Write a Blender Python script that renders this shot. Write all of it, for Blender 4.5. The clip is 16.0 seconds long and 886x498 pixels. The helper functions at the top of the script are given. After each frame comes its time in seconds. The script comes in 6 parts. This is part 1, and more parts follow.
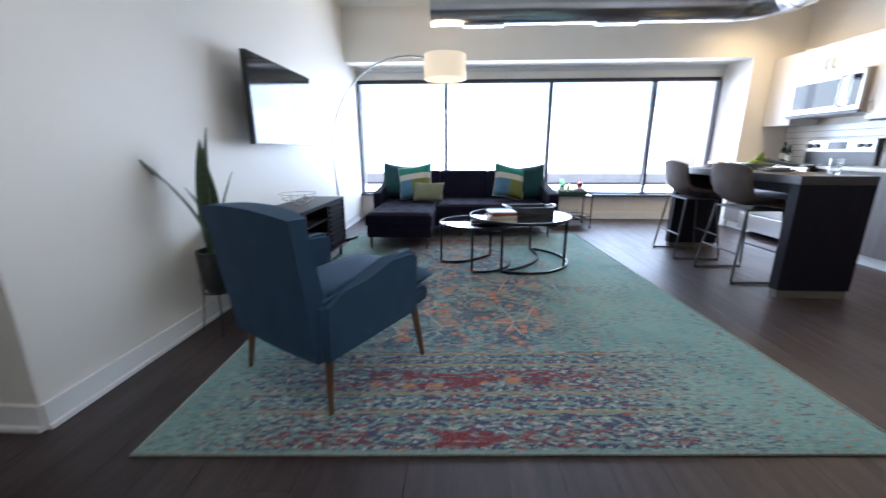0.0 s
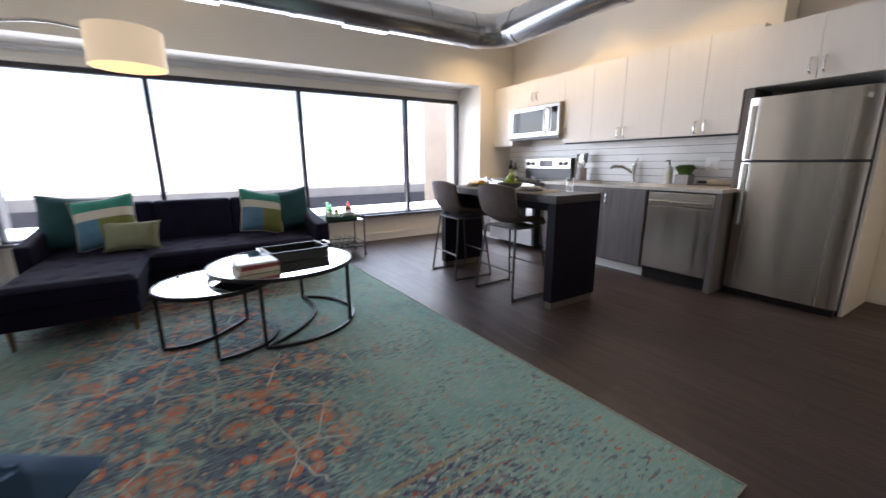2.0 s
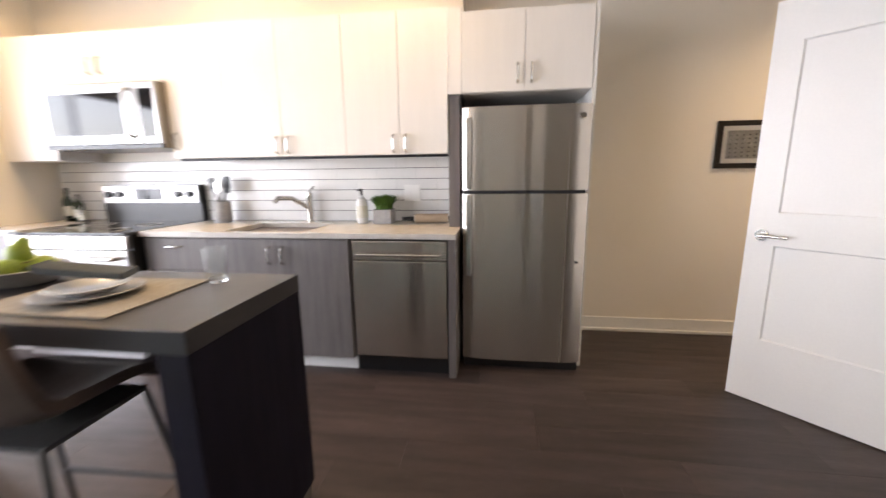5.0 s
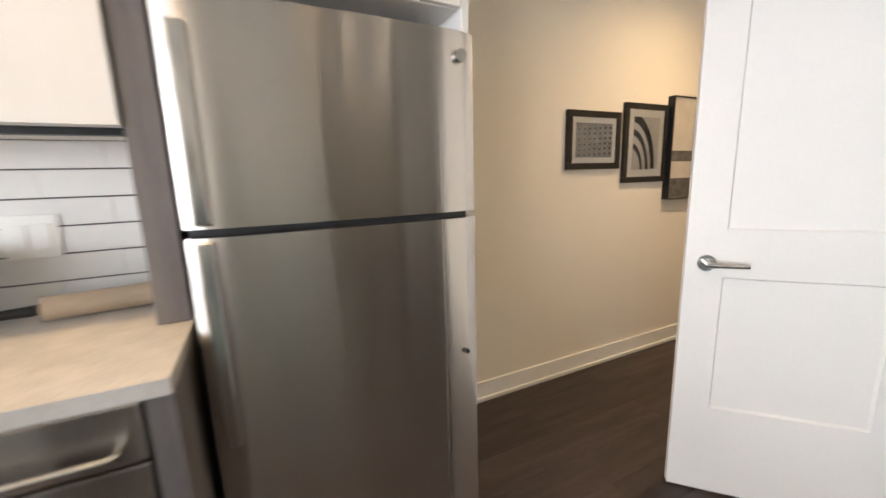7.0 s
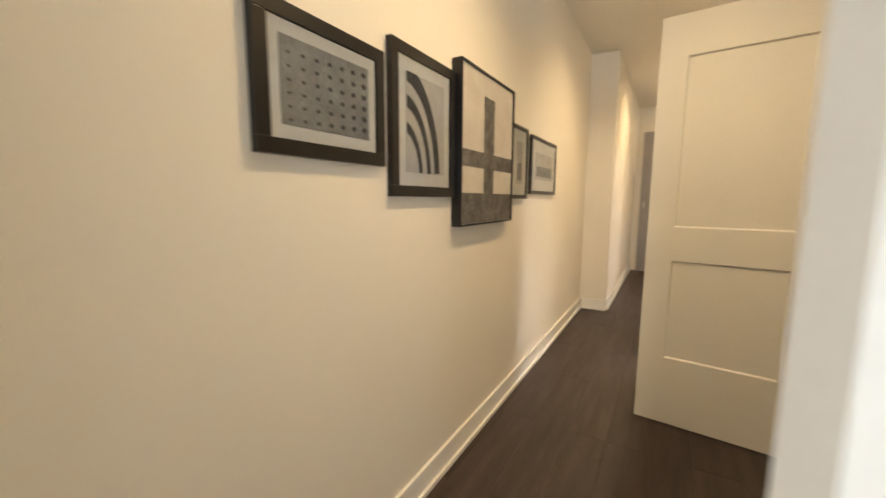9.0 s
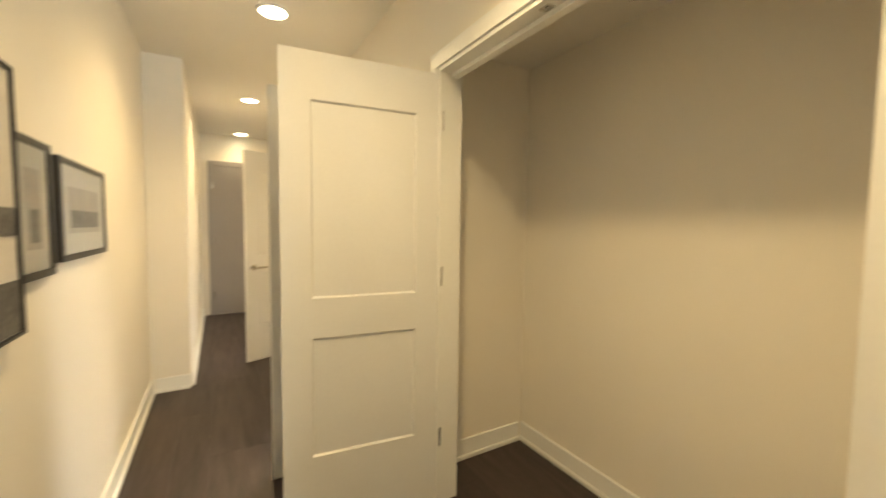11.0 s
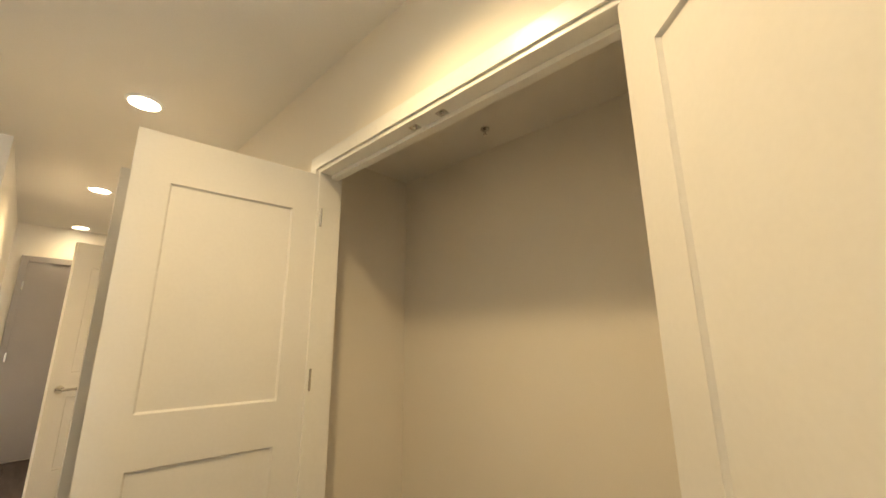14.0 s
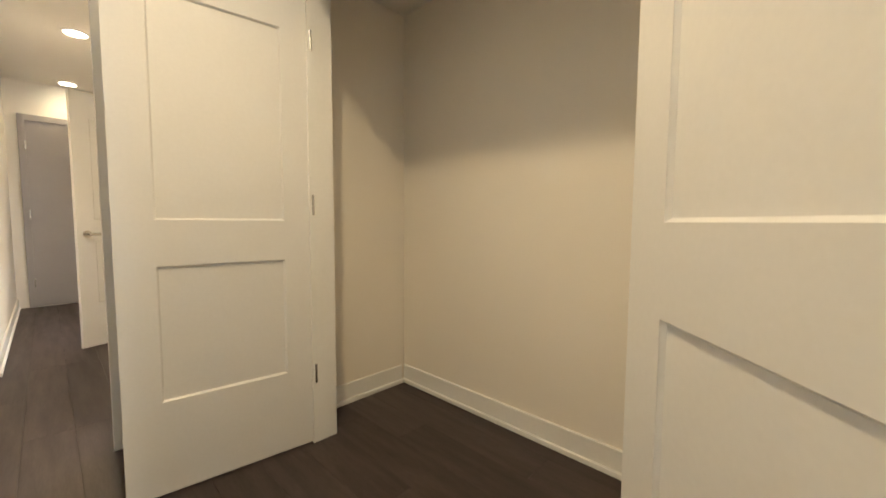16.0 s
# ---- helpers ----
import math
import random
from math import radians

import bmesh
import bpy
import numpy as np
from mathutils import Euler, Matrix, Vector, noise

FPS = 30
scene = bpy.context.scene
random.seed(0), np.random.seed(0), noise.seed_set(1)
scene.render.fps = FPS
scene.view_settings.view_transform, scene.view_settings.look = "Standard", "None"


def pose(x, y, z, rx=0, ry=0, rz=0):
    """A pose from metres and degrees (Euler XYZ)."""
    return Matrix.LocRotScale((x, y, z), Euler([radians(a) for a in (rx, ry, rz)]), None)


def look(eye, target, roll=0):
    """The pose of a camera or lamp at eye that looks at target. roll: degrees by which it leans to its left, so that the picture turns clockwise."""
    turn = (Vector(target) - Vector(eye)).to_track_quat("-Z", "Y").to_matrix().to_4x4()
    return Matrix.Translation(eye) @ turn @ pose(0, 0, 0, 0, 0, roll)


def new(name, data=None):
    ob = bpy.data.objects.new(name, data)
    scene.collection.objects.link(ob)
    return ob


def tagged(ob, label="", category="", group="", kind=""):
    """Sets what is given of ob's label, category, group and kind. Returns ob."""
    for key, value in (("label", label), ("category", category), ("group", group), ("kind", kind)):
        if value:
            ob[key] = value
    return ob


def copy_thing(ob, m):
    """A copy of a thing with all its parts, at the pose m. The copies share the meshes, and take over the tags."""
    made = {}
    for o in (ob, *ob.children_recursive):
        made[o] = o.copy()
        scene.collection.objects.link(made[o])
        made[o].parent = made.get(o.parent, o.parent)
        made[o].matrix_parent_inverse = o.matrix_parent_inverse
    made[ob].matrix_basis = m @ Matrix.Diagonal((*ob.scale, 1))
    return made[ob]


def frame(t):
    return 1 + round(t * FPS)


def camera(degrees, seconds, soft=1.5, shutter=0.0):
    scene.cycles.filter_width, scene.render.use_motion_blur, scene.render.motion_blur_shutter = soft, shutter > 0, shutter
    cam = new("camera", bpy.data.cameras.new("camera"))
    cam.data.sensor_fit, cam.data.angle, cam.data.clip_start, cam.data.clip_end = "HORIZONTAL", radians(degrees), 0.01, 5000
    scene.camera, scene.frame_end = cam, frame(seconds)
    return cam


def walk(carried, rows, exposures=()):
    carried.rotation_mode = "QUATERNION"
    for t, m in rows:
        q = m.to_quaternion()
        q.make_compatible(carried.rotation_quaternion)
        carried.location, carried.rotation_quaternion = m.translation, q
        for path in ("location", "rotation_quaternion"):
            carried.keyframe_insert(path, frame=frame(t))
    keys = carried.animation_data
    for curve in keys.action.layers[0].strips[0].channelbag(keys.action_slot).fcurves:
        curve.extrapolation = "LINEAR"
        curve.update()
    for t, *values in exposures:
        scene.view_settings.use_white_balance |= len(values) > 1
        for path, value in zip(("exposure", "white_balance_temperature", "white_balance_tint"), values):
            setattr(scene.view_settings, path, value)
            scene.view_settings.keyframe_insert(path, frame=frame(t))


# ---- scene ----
cam = camera(98.1, 16.0, shutter=0.5)
PATH = [
    (0, (2.805, -0.706, 1.085), (2.709, 1.228, 0.587), -0.1),
    (0.5, (2.847, -0.526, 1.148), (3.036, 1.4, 0.641), -0.9),
    (1, (2.846, -0.305, 1.184), (3.316, 1.573, 0.68), -0.9),
    (1.5, (2.872, -0.105, 1.181), (3.639, 1.682, 0.712), -0.6),
    (2, (2.944, 0.127, 1.159), (3.965, 1.789, 0.719), -0.5),
    (2.5, (3.051, 0.452, 1.199), (4.302, 1.951, 0.768), -0.3),
    (3, (3.188, 0.673, 1.212), (4.638, 1.987, 0.802), -0.4),
    (3.5, (3.423, 0.867, 1.196), (5.04, 1.978, 0.808), -0.3),
    (4, (3.704, 1.051, 1.205), (5.437, 1.977, 0.833), -0.6),
    (4.2, (3.816, 1.124, 1.237), (5.594, 1.956, 0.856), -0.5),
    (6.3, (5.444, 1.716, 1.253), (7.314, 1.102, 0.897), -1.4),
    (6.5, (5.54, 1.644, 1.251), (7.389, 0.974, 0.888), -1.2),
    (7, (5.815, 1.484, 1.253), (7.584, 0.626, 0.887), -1.7),
    (7.5, (6.076, 1.222, 1.216), (7.719, 0.139, 0.859), -0.9),
    (8, (6.292, 0.91, 1.191), (7.824, -0.33, 0.852), -0.8),
    (8.2, (6.384, 0.797, 1.174), (7.843, -0.533, 0.851), -0.5),
    (10.3, (7.075, -0.108, 1.257), (6.823, -2.081, 1.044), 0.4),
    (10.5, (7.07, -0.156, 1.287), (6.592, -2.087, 1.078), 0.5),
    (11, (7.052, -0.219, 1.351), (6.044, -1.942, 1.231), 0.7),
    (11.5, (7.047, -0.207, 1.395), (5.773, -1.749, 1.412), -0.5),
    (12, (7.04, -0.212, 1.423), (5.662, -1.649, 1.617), -1.1),
    (12.5, (7.033, -0.206, 1.423), (5.632, -1.578, 1.817), -1.2),
    (13, (7.022, -0.202, 1.392), (5.611, -1.541, 1.858), -1.2),
    (13.5, (7.011, -0.203, 1.34), (5.595, -1.536, 1.808), -0.8),
    (14, (7.007, -0.192, 1.283), (5.585, -1.525, 1.733), -0.4),
    (14.5, (7.002, -0.176, 1.217), (5.562, -1.519, 1.571), 0.1),
    (15, (7.001, -0.162, 1.137), (5.547, -1.522, 1.322), 0.0),
    (15.5, (6.998, -0.149, 1.076), (5.544, -1.523, 1.082), 0.2),
    (16, (6.995, -0.138, 1.042), (5.562, -1.526, 0.9), 0.3),
]
EXPOSURES = [(0.0, 2.5, 5600, 13), (1.0, 2.3, 5950, 15), (2.5, 1.95, 6500, 18), (3.5, 1.98, 6750, 20), (4.2, 2.45, 6950, 21), (6.5, 2.98, 6850, 15),
             (8.2, 2.95, 6900, 13), (10.5, 3.5, 7050, 0), (12.5, 3.33, 7050, 4), (14.5, 3.32, 6650, 5), (16.0, 3.42, 5950, 6)]
walk(cam, [(t, look(eye, target, roll)) for t, eye, target, roll in PATH], EXPOSURES)

# ---- light and sky ----
world = bpy.data.worlds.new("sky")
scene.world = world
world.use_nodes = True
wn = world.node_tree
sky = wn.nodes.new("ShaderNodeTexSky")
sky.sky_type, sky.sun_disc = "NISHITA", False
sky.sun_elevation, sky.sun_rotation = radians(39), radians(264)
sky.air_density, sky.dust_density = 1.0, 3.0
wn.links.new(sky.outputs["Color"], wn.nodes["Background"].inputs["Color"])
wn.nodes["Background"].inputs["Strength"].default_value = 0.15


def lamp(kind, name, m, energy, color=(1, 1, 1), size=0.1, size_y=None, cone=None, soft_edge=0.9):
    data = bpy.data.lights.new(name, kind)
    data.energy, data.color = energy, color
    if kind == "SUN":
        data.angle = radians(size)
    elif kind == "AREA":
        data.size = size
        if size_y:
            data.shape, data.size_y = "RECTANGLE", size_y
    else:
        data.shadow_soft_size = size
    if cone:
        data.spot_size, data.spot_blend = radians(cone), soft_edge
    ob = new(name, data)
    ob.matrix_world = m
    return ob


lamp("SUN", "sun", look((-10, -1, 8), (0, 0, 0)), 0.6, (1, 0.95, 0.88), 15)
daylight = lamp("AREA", "window_daylight", pose(3.85, 5.62, 1.25, 84, 0, 180), 30.5, (0.80, 0.90, 1.0), 5.3, 1.66)
daylight.data.spread = radians(150)
WARM = (1.0, 0.72, 0.40)
for ly, watts in ((-0.88, 9.0), (-2.82, 7.6), (-4.77, 7.6), (-6.53, 1.2)):
    lamp("SPOT", "downlight_beam", pose(6.755, ly, 2.575), watts, WARM, 0.05, cone=146, soft_edge=0.95)
# Fixtures out of view: four for the warm kitchen wash, two added as fill.
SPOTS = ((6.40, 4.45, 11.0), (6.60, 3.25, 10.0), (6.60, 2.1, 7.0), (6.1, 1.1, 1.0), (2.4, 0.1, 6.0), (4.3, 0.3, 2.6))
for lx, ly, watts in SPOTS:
    lamp("SPOT", "unseen_spot_beam", pose(lx, ly, 2.86), watts, (1.0, 0.70, 0.34) if lx > 5 else (1.0, 0.86, 0.68), 0.05, cone=150)
lamp("POINT", "arc_lamp_bulb", pose(2.61, 3.72, 1.94), 1.6, (1.0, 0.75, 0.45), 0.05)

# ---- materials ----


def mat(name, color, rough=0.6, metal=0.0, var=0.12, scale=6.0, fine=90.0, bump=0.08, stretch=(1, 1, 1), rand=0.0, color2=None, spec=0.5, bump_d=0.002, coat=0.0, wavy=0.0):
    """A surface with a broad and a fine variation of colour, roughness and relief."""
    m = bpy.data.materials.new(name)
    m.use_nodes = True
    nt = m.node_tree
    b = nt.nodes["Principled BSDF"]
    tc = nt.nodes.new("ShaderNodeTexCoord")
    mp = nt.nodes.new("ShaderNodeMapping")
    mp.inputs["Scale"].default_value = stretch
    nt.links.new(tc.outputs["Object"], mp.inputs["Vector"])
    vec = mp.outputs["Vector"]
    info = nt.nodes.new("ShaderNodeObjectInfo")
    if rand:
        add = nt.nodes.new("ShaderNodeVectorMath")
        sc = nt.nodes.new("ShaderNodeMath")
        sc.operation = "MULTIPLY"
        sc.inputs[1].default_value = 37.0
        nt.links.new(info.outputs["Random"], sc.inputs[0])
        nt.links.new(vec, add.inputs[0])
        nt.links.new(sc.outputs[0], add.inputs[1])
        vec = add.outputs[0]
    n1 = nt.nodes.new("ShaderNodeTexNoise")
    n1.inputs["Scale"].default_value, n1.inputs["Detail"].default_value = scale, 0.4 if wavy else 4
    n2 = nt.nodes.new("ShaderNodeTexNoise")
    n2.inputs["Scale"].default_value, n2.inputs["Detail"].default_value = fine, 3
    for n in (n1, n2):
        nt.links.new(vec, n.inputs["Vector"])
    c2 = color2 or tuple(c * (1 - var) for c in color)
    mix = nt.nodes.new("ShaderNodeMix")
    mix.data_type = "RGBA"
    mix.inputs[6].default_value, mix.inputs[7].default_value = (*color, 1), (*c2, 1)
    ramp = nt.nodes.new("ShaderNodeMapRange")
    ramp.inputs["From Min"].default_value, ramp.inputs["From Max"].default_value = 0.3, 0.7
    nt.links.new(n1.outputs["Fac"], ramp.inputs["Value"])
    nt.links.new(ramp.outputs[0], mix.inputs[0])
    mix2 = nt.nodes.new("ShaderNodeMix")
    mix2.data_type, mix2.blend_type = "RGBA", "MULTIPLY"
    nt.links.new(mix.outputs[2], mix2.inputs[6])
    r2 = nt.nodes.new("ShaderNodeMapRange")
    r2.inputs["From Min"].default_value, r2.inputs["From Max"].default_value = 0.25, 0.75
    r2.inputs["To Min"].default_value, r2.inputs["To Max"].default_value = 1 - var, 1.0
    nt.links.new(n2.outputs["Fac"], r2.inputs["Value"])
    mix2.inputs[0].default_value = 1.0
    nt.links.new(r2.outputs[0], mix2.inputs[7])
    out = mix2.outputs[2]
    if rand:
        hv = nt.nodes.new("ShaderNodeHueSaturation")
        rr = nt.nodes.new("ShaderNodeMapRange")
        rr.inputs["To Min"].default_value, rr.inputs["To Max"].default_value = 1 - rand, 1 + rand
        nt.links.new(info.outputs["Random"], rr.inputs["Value"])
        nt.links.new(rr.outputs[0], hv.inputs["Value"])
        nt.links.new(out, hv.inputs["Color"])
        out = hv.outputs["Color"]
    nt.links.new(out, b.inputs["Base Color"])
    r3 = nt.nodes.new("ShaderNodeMapRange")
    r3.inputs["To Min"].default_value, r3.inputs["To Max"].default_value = rough * 0.85, min(1, rough * 1.15)
    nt.links.new(n1.outputs["Fac"], r3.inputs["Value"])
    nt.links.new(r3.outputs[0], b.inputs["Roughness"])
    b.inputs["Metallic"].default_value = metal
    b.inputs["Specular IOR Level"].default_value = spec
    b.inputs["Coat Weight"].default_value = coat
    if wavy:
        tn = nt.nodes.new("ShaderNodeTangent")
        tn.direction_type, tn.axis = "RADIAL", "Z"
        nt.links.new(tn.outputs[0], b.inputs["Tangent"])
        b.inputs["Anisotropic"].default_value = wavy
        b.inputs["Anisotropic Rotation"].default_value = 0.25
    if bump:
        bp = nt.nodes.new("ShaderNodeBump")
        bp.inputs["Strength"].default_value, bp.inputs["Distance"].default_value = bump, bump_d
        nt.links.new((n1 if wavy else n2).outputs["Fac"], bp.inputs["Height"])
        nt.links.new(bp.outputs[0], b.inputs["Normal"])
    return m


def glow(name, color, strength):
    m = bpy.data.materials.new(name)
    m.use_nodes = True
    b = m.node_tree.nodes["Principled BSDF"]
    b.inputs["Base Color"].default_value = (*color, 1)
    b.inputs["Emission Color"].default_value = (*color, 1)
    b.inputs["Emission Strength"].default_value = strength
    return m


def glass(name, color=(1, 1, 1), rough=0.0, ior=1.45):
    m = bpy.data.materials.new(name)
    m.use_nodes = True
    b = m.node_tree.nodes["Principled BSDF"]
    b.inputs["Base Color"].default_value = (*color, 1)
    b.inputs["Roughness"].default_value, b.inputs["IOR"].default_value = rough, ior
    b.inputs["Transmission Weight"].default_value = 1.0
    return m


PAINT = mat("wall_paint", (0.85, 0.80, 0.715), 0.55, var=0.03, scale=1.5, fine=220, bump=0.05)
CEIL = mat("ceiling_paint", (0.84, 0.81, 0.75), 0.8, var=0.04, scale=1.2, fine=150, bump=0.1)
TRIM = mat("trim_paint", (0.86, 0.85, 0.82), 0.32, var=0.03, scale=3, fine=60, bump=0.03)
DOORW = mat("door_paint", (0.79, 0.78, 0.76), 0.38, var=0.03, scale=3, fine=80, bump=0.04)
FLOOR = mat("floor_vinyl", (0.074, 0.053, 0.050), 0.44, var=0.30, scale=3, fine=26, bump=0.12, stretch=(7, 0.8, 1), rand=0.16, color2=(0.042, 0.031, 0.030), spec=0.36)
SUB = mat("floor_joint", (0.03, 0.025, 0.022), 0.8)
STEEL = mat("stainless_steel", (0.61, 0.57, 0.53), 0.25, 1.0, var=0.04, scale=1.7, fine=12, bump=0.6, bump_d=0.010, stretch=(1, 6, 0.07), wavy=0.92)
APPL = mat("pale_stainless", (0.56, 0.55, 0.54), 0.30, 1.0, var=0.05, scale=2, fine=60, bump=0.03, stretch=(1, 0.3, 6))
CHROME = mat("brushed_nickel", (0.62, 0.60, 0.57), 0.22, 1.0, var=0.06, scale=20, bump=0.01)
GALV = mat("galvanised_duct", (0.60, 0.61, 0.63), 0.24, 1.0, var=0.14, scale=5, fine=22, bump=0.05)
BLACKM = mat("black_metal", (0.02, 0.02, 0.022), 0.42, 0.5, var=0.2, scale=12)
GUNM = mat("gunmetal_tube", (0.10, 0.098, 0.10), 0.45, 0.6, var=0.15, scale=14)
BLACKP = mat("black_plastic", (0.012, 0.012, 0.013), 0.3, var=0.2, scale=12, bump=0.03)
SCREEN = mat("tv_screen", (0.008, 0.008, 0.010), 0.06, var=0.1, scale=3, bump=0.0)
UCAB = mat("upper_cabinet_laminate", (0.83, 0.795, 0.75), 0.45, var=0.03, scale=2.5, fine=40, bump=0.03, stretch=(9, 9, 0.8))
LCAB = mat("lower_cabinet_laminate", (0.20, 0.175, 0.165), 0.5, var=0.22, scale=3, fine=36, bump=0.06, stretch=(9, 9, 0.8), color2=(0.14, 0.122, 0.118))
QUARTZ = mat("counter_quartz", (0.66, 0.62, 0.57), 0.22, var=0.14, scale=14, fine=160, bump=0.02, color2=(0.56, 0.52, 0.47))
TILE = mat("white_tile", (0.80, 0.79, 0.77), 0.16, var=0.04, scale=8, fine=40, bump=0.03, rand=0.03)
GROUT = mat("dark_grout", (0.16, 0.155, 0.15), 0.9, var=0.2, scale=30)
ISLAND = mat("island_black_laminate", (0.010, 0.008, 0.016), 0.55, spec=0.15, var=0.25, scale=4, fine=60, bump=0.05, stretch=(6, 6, 0.8))
ISLTOP = mat("island_top_laminate", (0.040, 0.037, 0.040), 0.33, var=0.2, scale=5, fine=70, bump=0.04)
KICK = mat("plinth_wood", (0.17, 0.14, 0.115), 0.6, var=0.25, scale=5, stretch=(1, 1, 6))
LEATHER = mat("taupe_leather", (0.120, 0.086, 0.073), 0.62, spec=0.2, var=0.22, scale=9, fine=140, bump=0.25, color2=(0.088, 0.063, 0.054))
NAVY = mat("navy_upholstery", (0.014, 0.011, 0.028), 0.95, spec=0.15, var=0.25, scale=9, fine=420, bump=0.35, bump_d=0.003)
BLUE = mat("blue_wool", (0.034, 0.088, 0.165), 0.92, var=0.22, scale=8, fine=460, bump=0.4, bump_d=0.003, color2=(0.031, 0.072, 0.135))
LEGW = mat("walnut_leg", (0.20, 0.105, 0.055), 0.4, var=0.3, scale=6, stretch=(6, 6, 0.6), bump=0.05)
CREDW = mat("espresso_wood", (0.014, 0.011, 0.012), 0.42, spec=0.25, var=0.3, scale=5, fine=50, stretch=(6, 0.6, 6), bump=0.06)
LEAF = mat("snake_plant_leaf", (0.045, 0.085, 0.035), 0.42, var=0.35, scale=22, fine=70, stretch=(1, 1, 3), color2=(0.10, 0.13, 0.06), bump=0.1)
GRASS = mat("grass_leaf", (0.09, 0.22, 0.03), 0.5, var=0.35, scale=30)
WHITEC = mat("white_ceramic", (0.78, 0.77, 0.75), 0.18, var=0.05, scale=12)
GREYC = mat("grey_concrete", (0.45, 0.44, 0.43), 0.8, var=0.2, scale=25, bump=0.2)
DARKPOT = mat("dark_pot", (0.02, 0.022, 0.022), 0.5, var=0.2, scale=18)
PAPER = mat("paper", (0.75, 0.73, 0.69), 0.8, var=0.05, scale=20)
MATB = mat("passepartout", (0.74, 0.71, 0.65), 0.9, var=0.03, scale=20)
FRAMEB = mat("black_frame_wood", (0.012, 0.010, 0.010), 0.35, var=0.3, scale=10)
GLASS = glass("clear_glass", (0.97, 0.99, 0.99))
PANE = glass("window_glass", (0.98, 0.99, 1.0), ior=1.02)
WFRAME = mat("window_frame_bronze", (0.055, 0.05, 0.06), 0.45, 0.3, var=0.15, scale=10)
BLIND = mat("blind_cassette", (0.74, 0.74, 0.75), 0.5, var=0.08, scale=4)
MIRRORG = mat("mirror_glass", (0.85, 0.87, 0.88), 0.03, 1.0, var=0.03, scale=2, bump=0.0)
SHADE = glow("lamp_shade_linen", (0.85, 0.68, 0.46), 0.13)
DISC = glow("downlight_lens", (1.0, 0.86, 0.62), 2.2)
CONC = mat("concrete", (0.42, 0.40, 0.37), 0.85, var=0.2, scale=0.6, fine=8, bump=0.2)
PIER = mat("limestone_pier", (0.42, 0.40, 0.375), 0.85, var=0.12, scale=3, fine=50, bump=0.2)

# ---- building helpers ----


ORIGIN = Vector((0, 0, 0))


def place_at(x=0.0, y=0.0):
    """The start of the plan that the following lines use."""
    ORIGIN.x, ORIGIN.y = x, y


def link_mesh(name, bm, material, smooth=False):
    me = bpy.data.meshes.new(name)
    bmesh.ops.recalc_face_normals(bm, faces=bm.faces)
    bm.to_mesh(me)
    bm.free()
    me.materials.append(material)
    if smooth:
        me.polygons.foreach_set("use_smooth", [True] * len(me.polygons))
        me.set_sharp_from_angle(angle=radians(38))
    return new(name, me)


def part(name, bm, material, parent, label="", world=True, smooth=False):
    if world:
        bmesh.ops.translate(bm, vec=ORIGIN, verts=bm.verts)
    ob = link_mesh(name, bm, material, smooth)
    ob.parent = parent
    if world:
        up = parent
        m = Matrix.Identity(4)
        while up is not None:
            m = up.matrix_basis @ m if up.parent is None else up.matrix_parent_inverse @ up.matrix_basis @ m
            up = up.parent
        ob.matrix_parent_inverse = m.inverted()
    if label:
        ob["label"] = label
    return ob


def thing(name, x, y, z, label, category, rz=0, group=""):
    ob = new(name)
    ob.empty_display_size = 0.1
    ob.matrix_basis = pose(x + ORIGIN.x, y + ORIGIN.y, z, 0, 0, rz)
    return tagged(ob, label, category, group)


def structure(name, bm, material, label, category="", smooth=False):
    bmesh.ops.translate(bm, vec=ORIGIN, verts=bm.verts)
    return tagged(link_mesh(name, bm, material, smooth), label, category or name.split("_")[0], kind="structure")


def box(x0, y0, z0, x1, y1, z1, bevel=0.0, seg=2, bm=None):
    b = bm or bmesh.new()
    vs = [b.verts.new((x, y, z)) for z in (z0, z1) for y in (y0, y1) for x in (x0, x1)]
    fs = [b.faces.new([vs[i] for i in f]) for f in ((0, 2, 3, 1), (4, 5, 7, 6), (0, 1, 5, 4), (2, 6, 7, 3), (0, 4, 6, 2), (1, 3, 7, 5))]
    if bevel:
        es = list({e for f in fs for e in f.edges})
        bmesh.ops.bevel(b, geom=es, offset=bevel, segments=seg, profile=0.7, affect="EDGES", clamp_overlap=True)
    return b


def lathe(profile, cx=0, cy=0, n=24, bm=None):
    """A turned body: profile of (radius, z) from bottom to top."""
    b = bm or bmesh.new()
    rings = []
    for r, z in profile:
        rings.append([b.verts.new((cx + r * math.cos(2 * math.pi * i / n), cy + r * math.sin(2 * math.pi * i / n), z)) for i in range(n)] if r > 1e-5 else [b.verts.new((cx, cy, z))])
    for a, c in zip(rings, rings[1:]):
        for i in range(n):
            q = [a[i % len(a)], a[(i + 1) % n % len(a)], c[(i + 1) % n % len(c)], c[i % len(c)]]
            q = list(dict.fromkeys(q))
            if len(q) > 2:
                b.faces.new(q)
    for ring in (rings[0], rings[-1]):
        if len(ring) > 2:
            b.faces.new(ring)
    return b


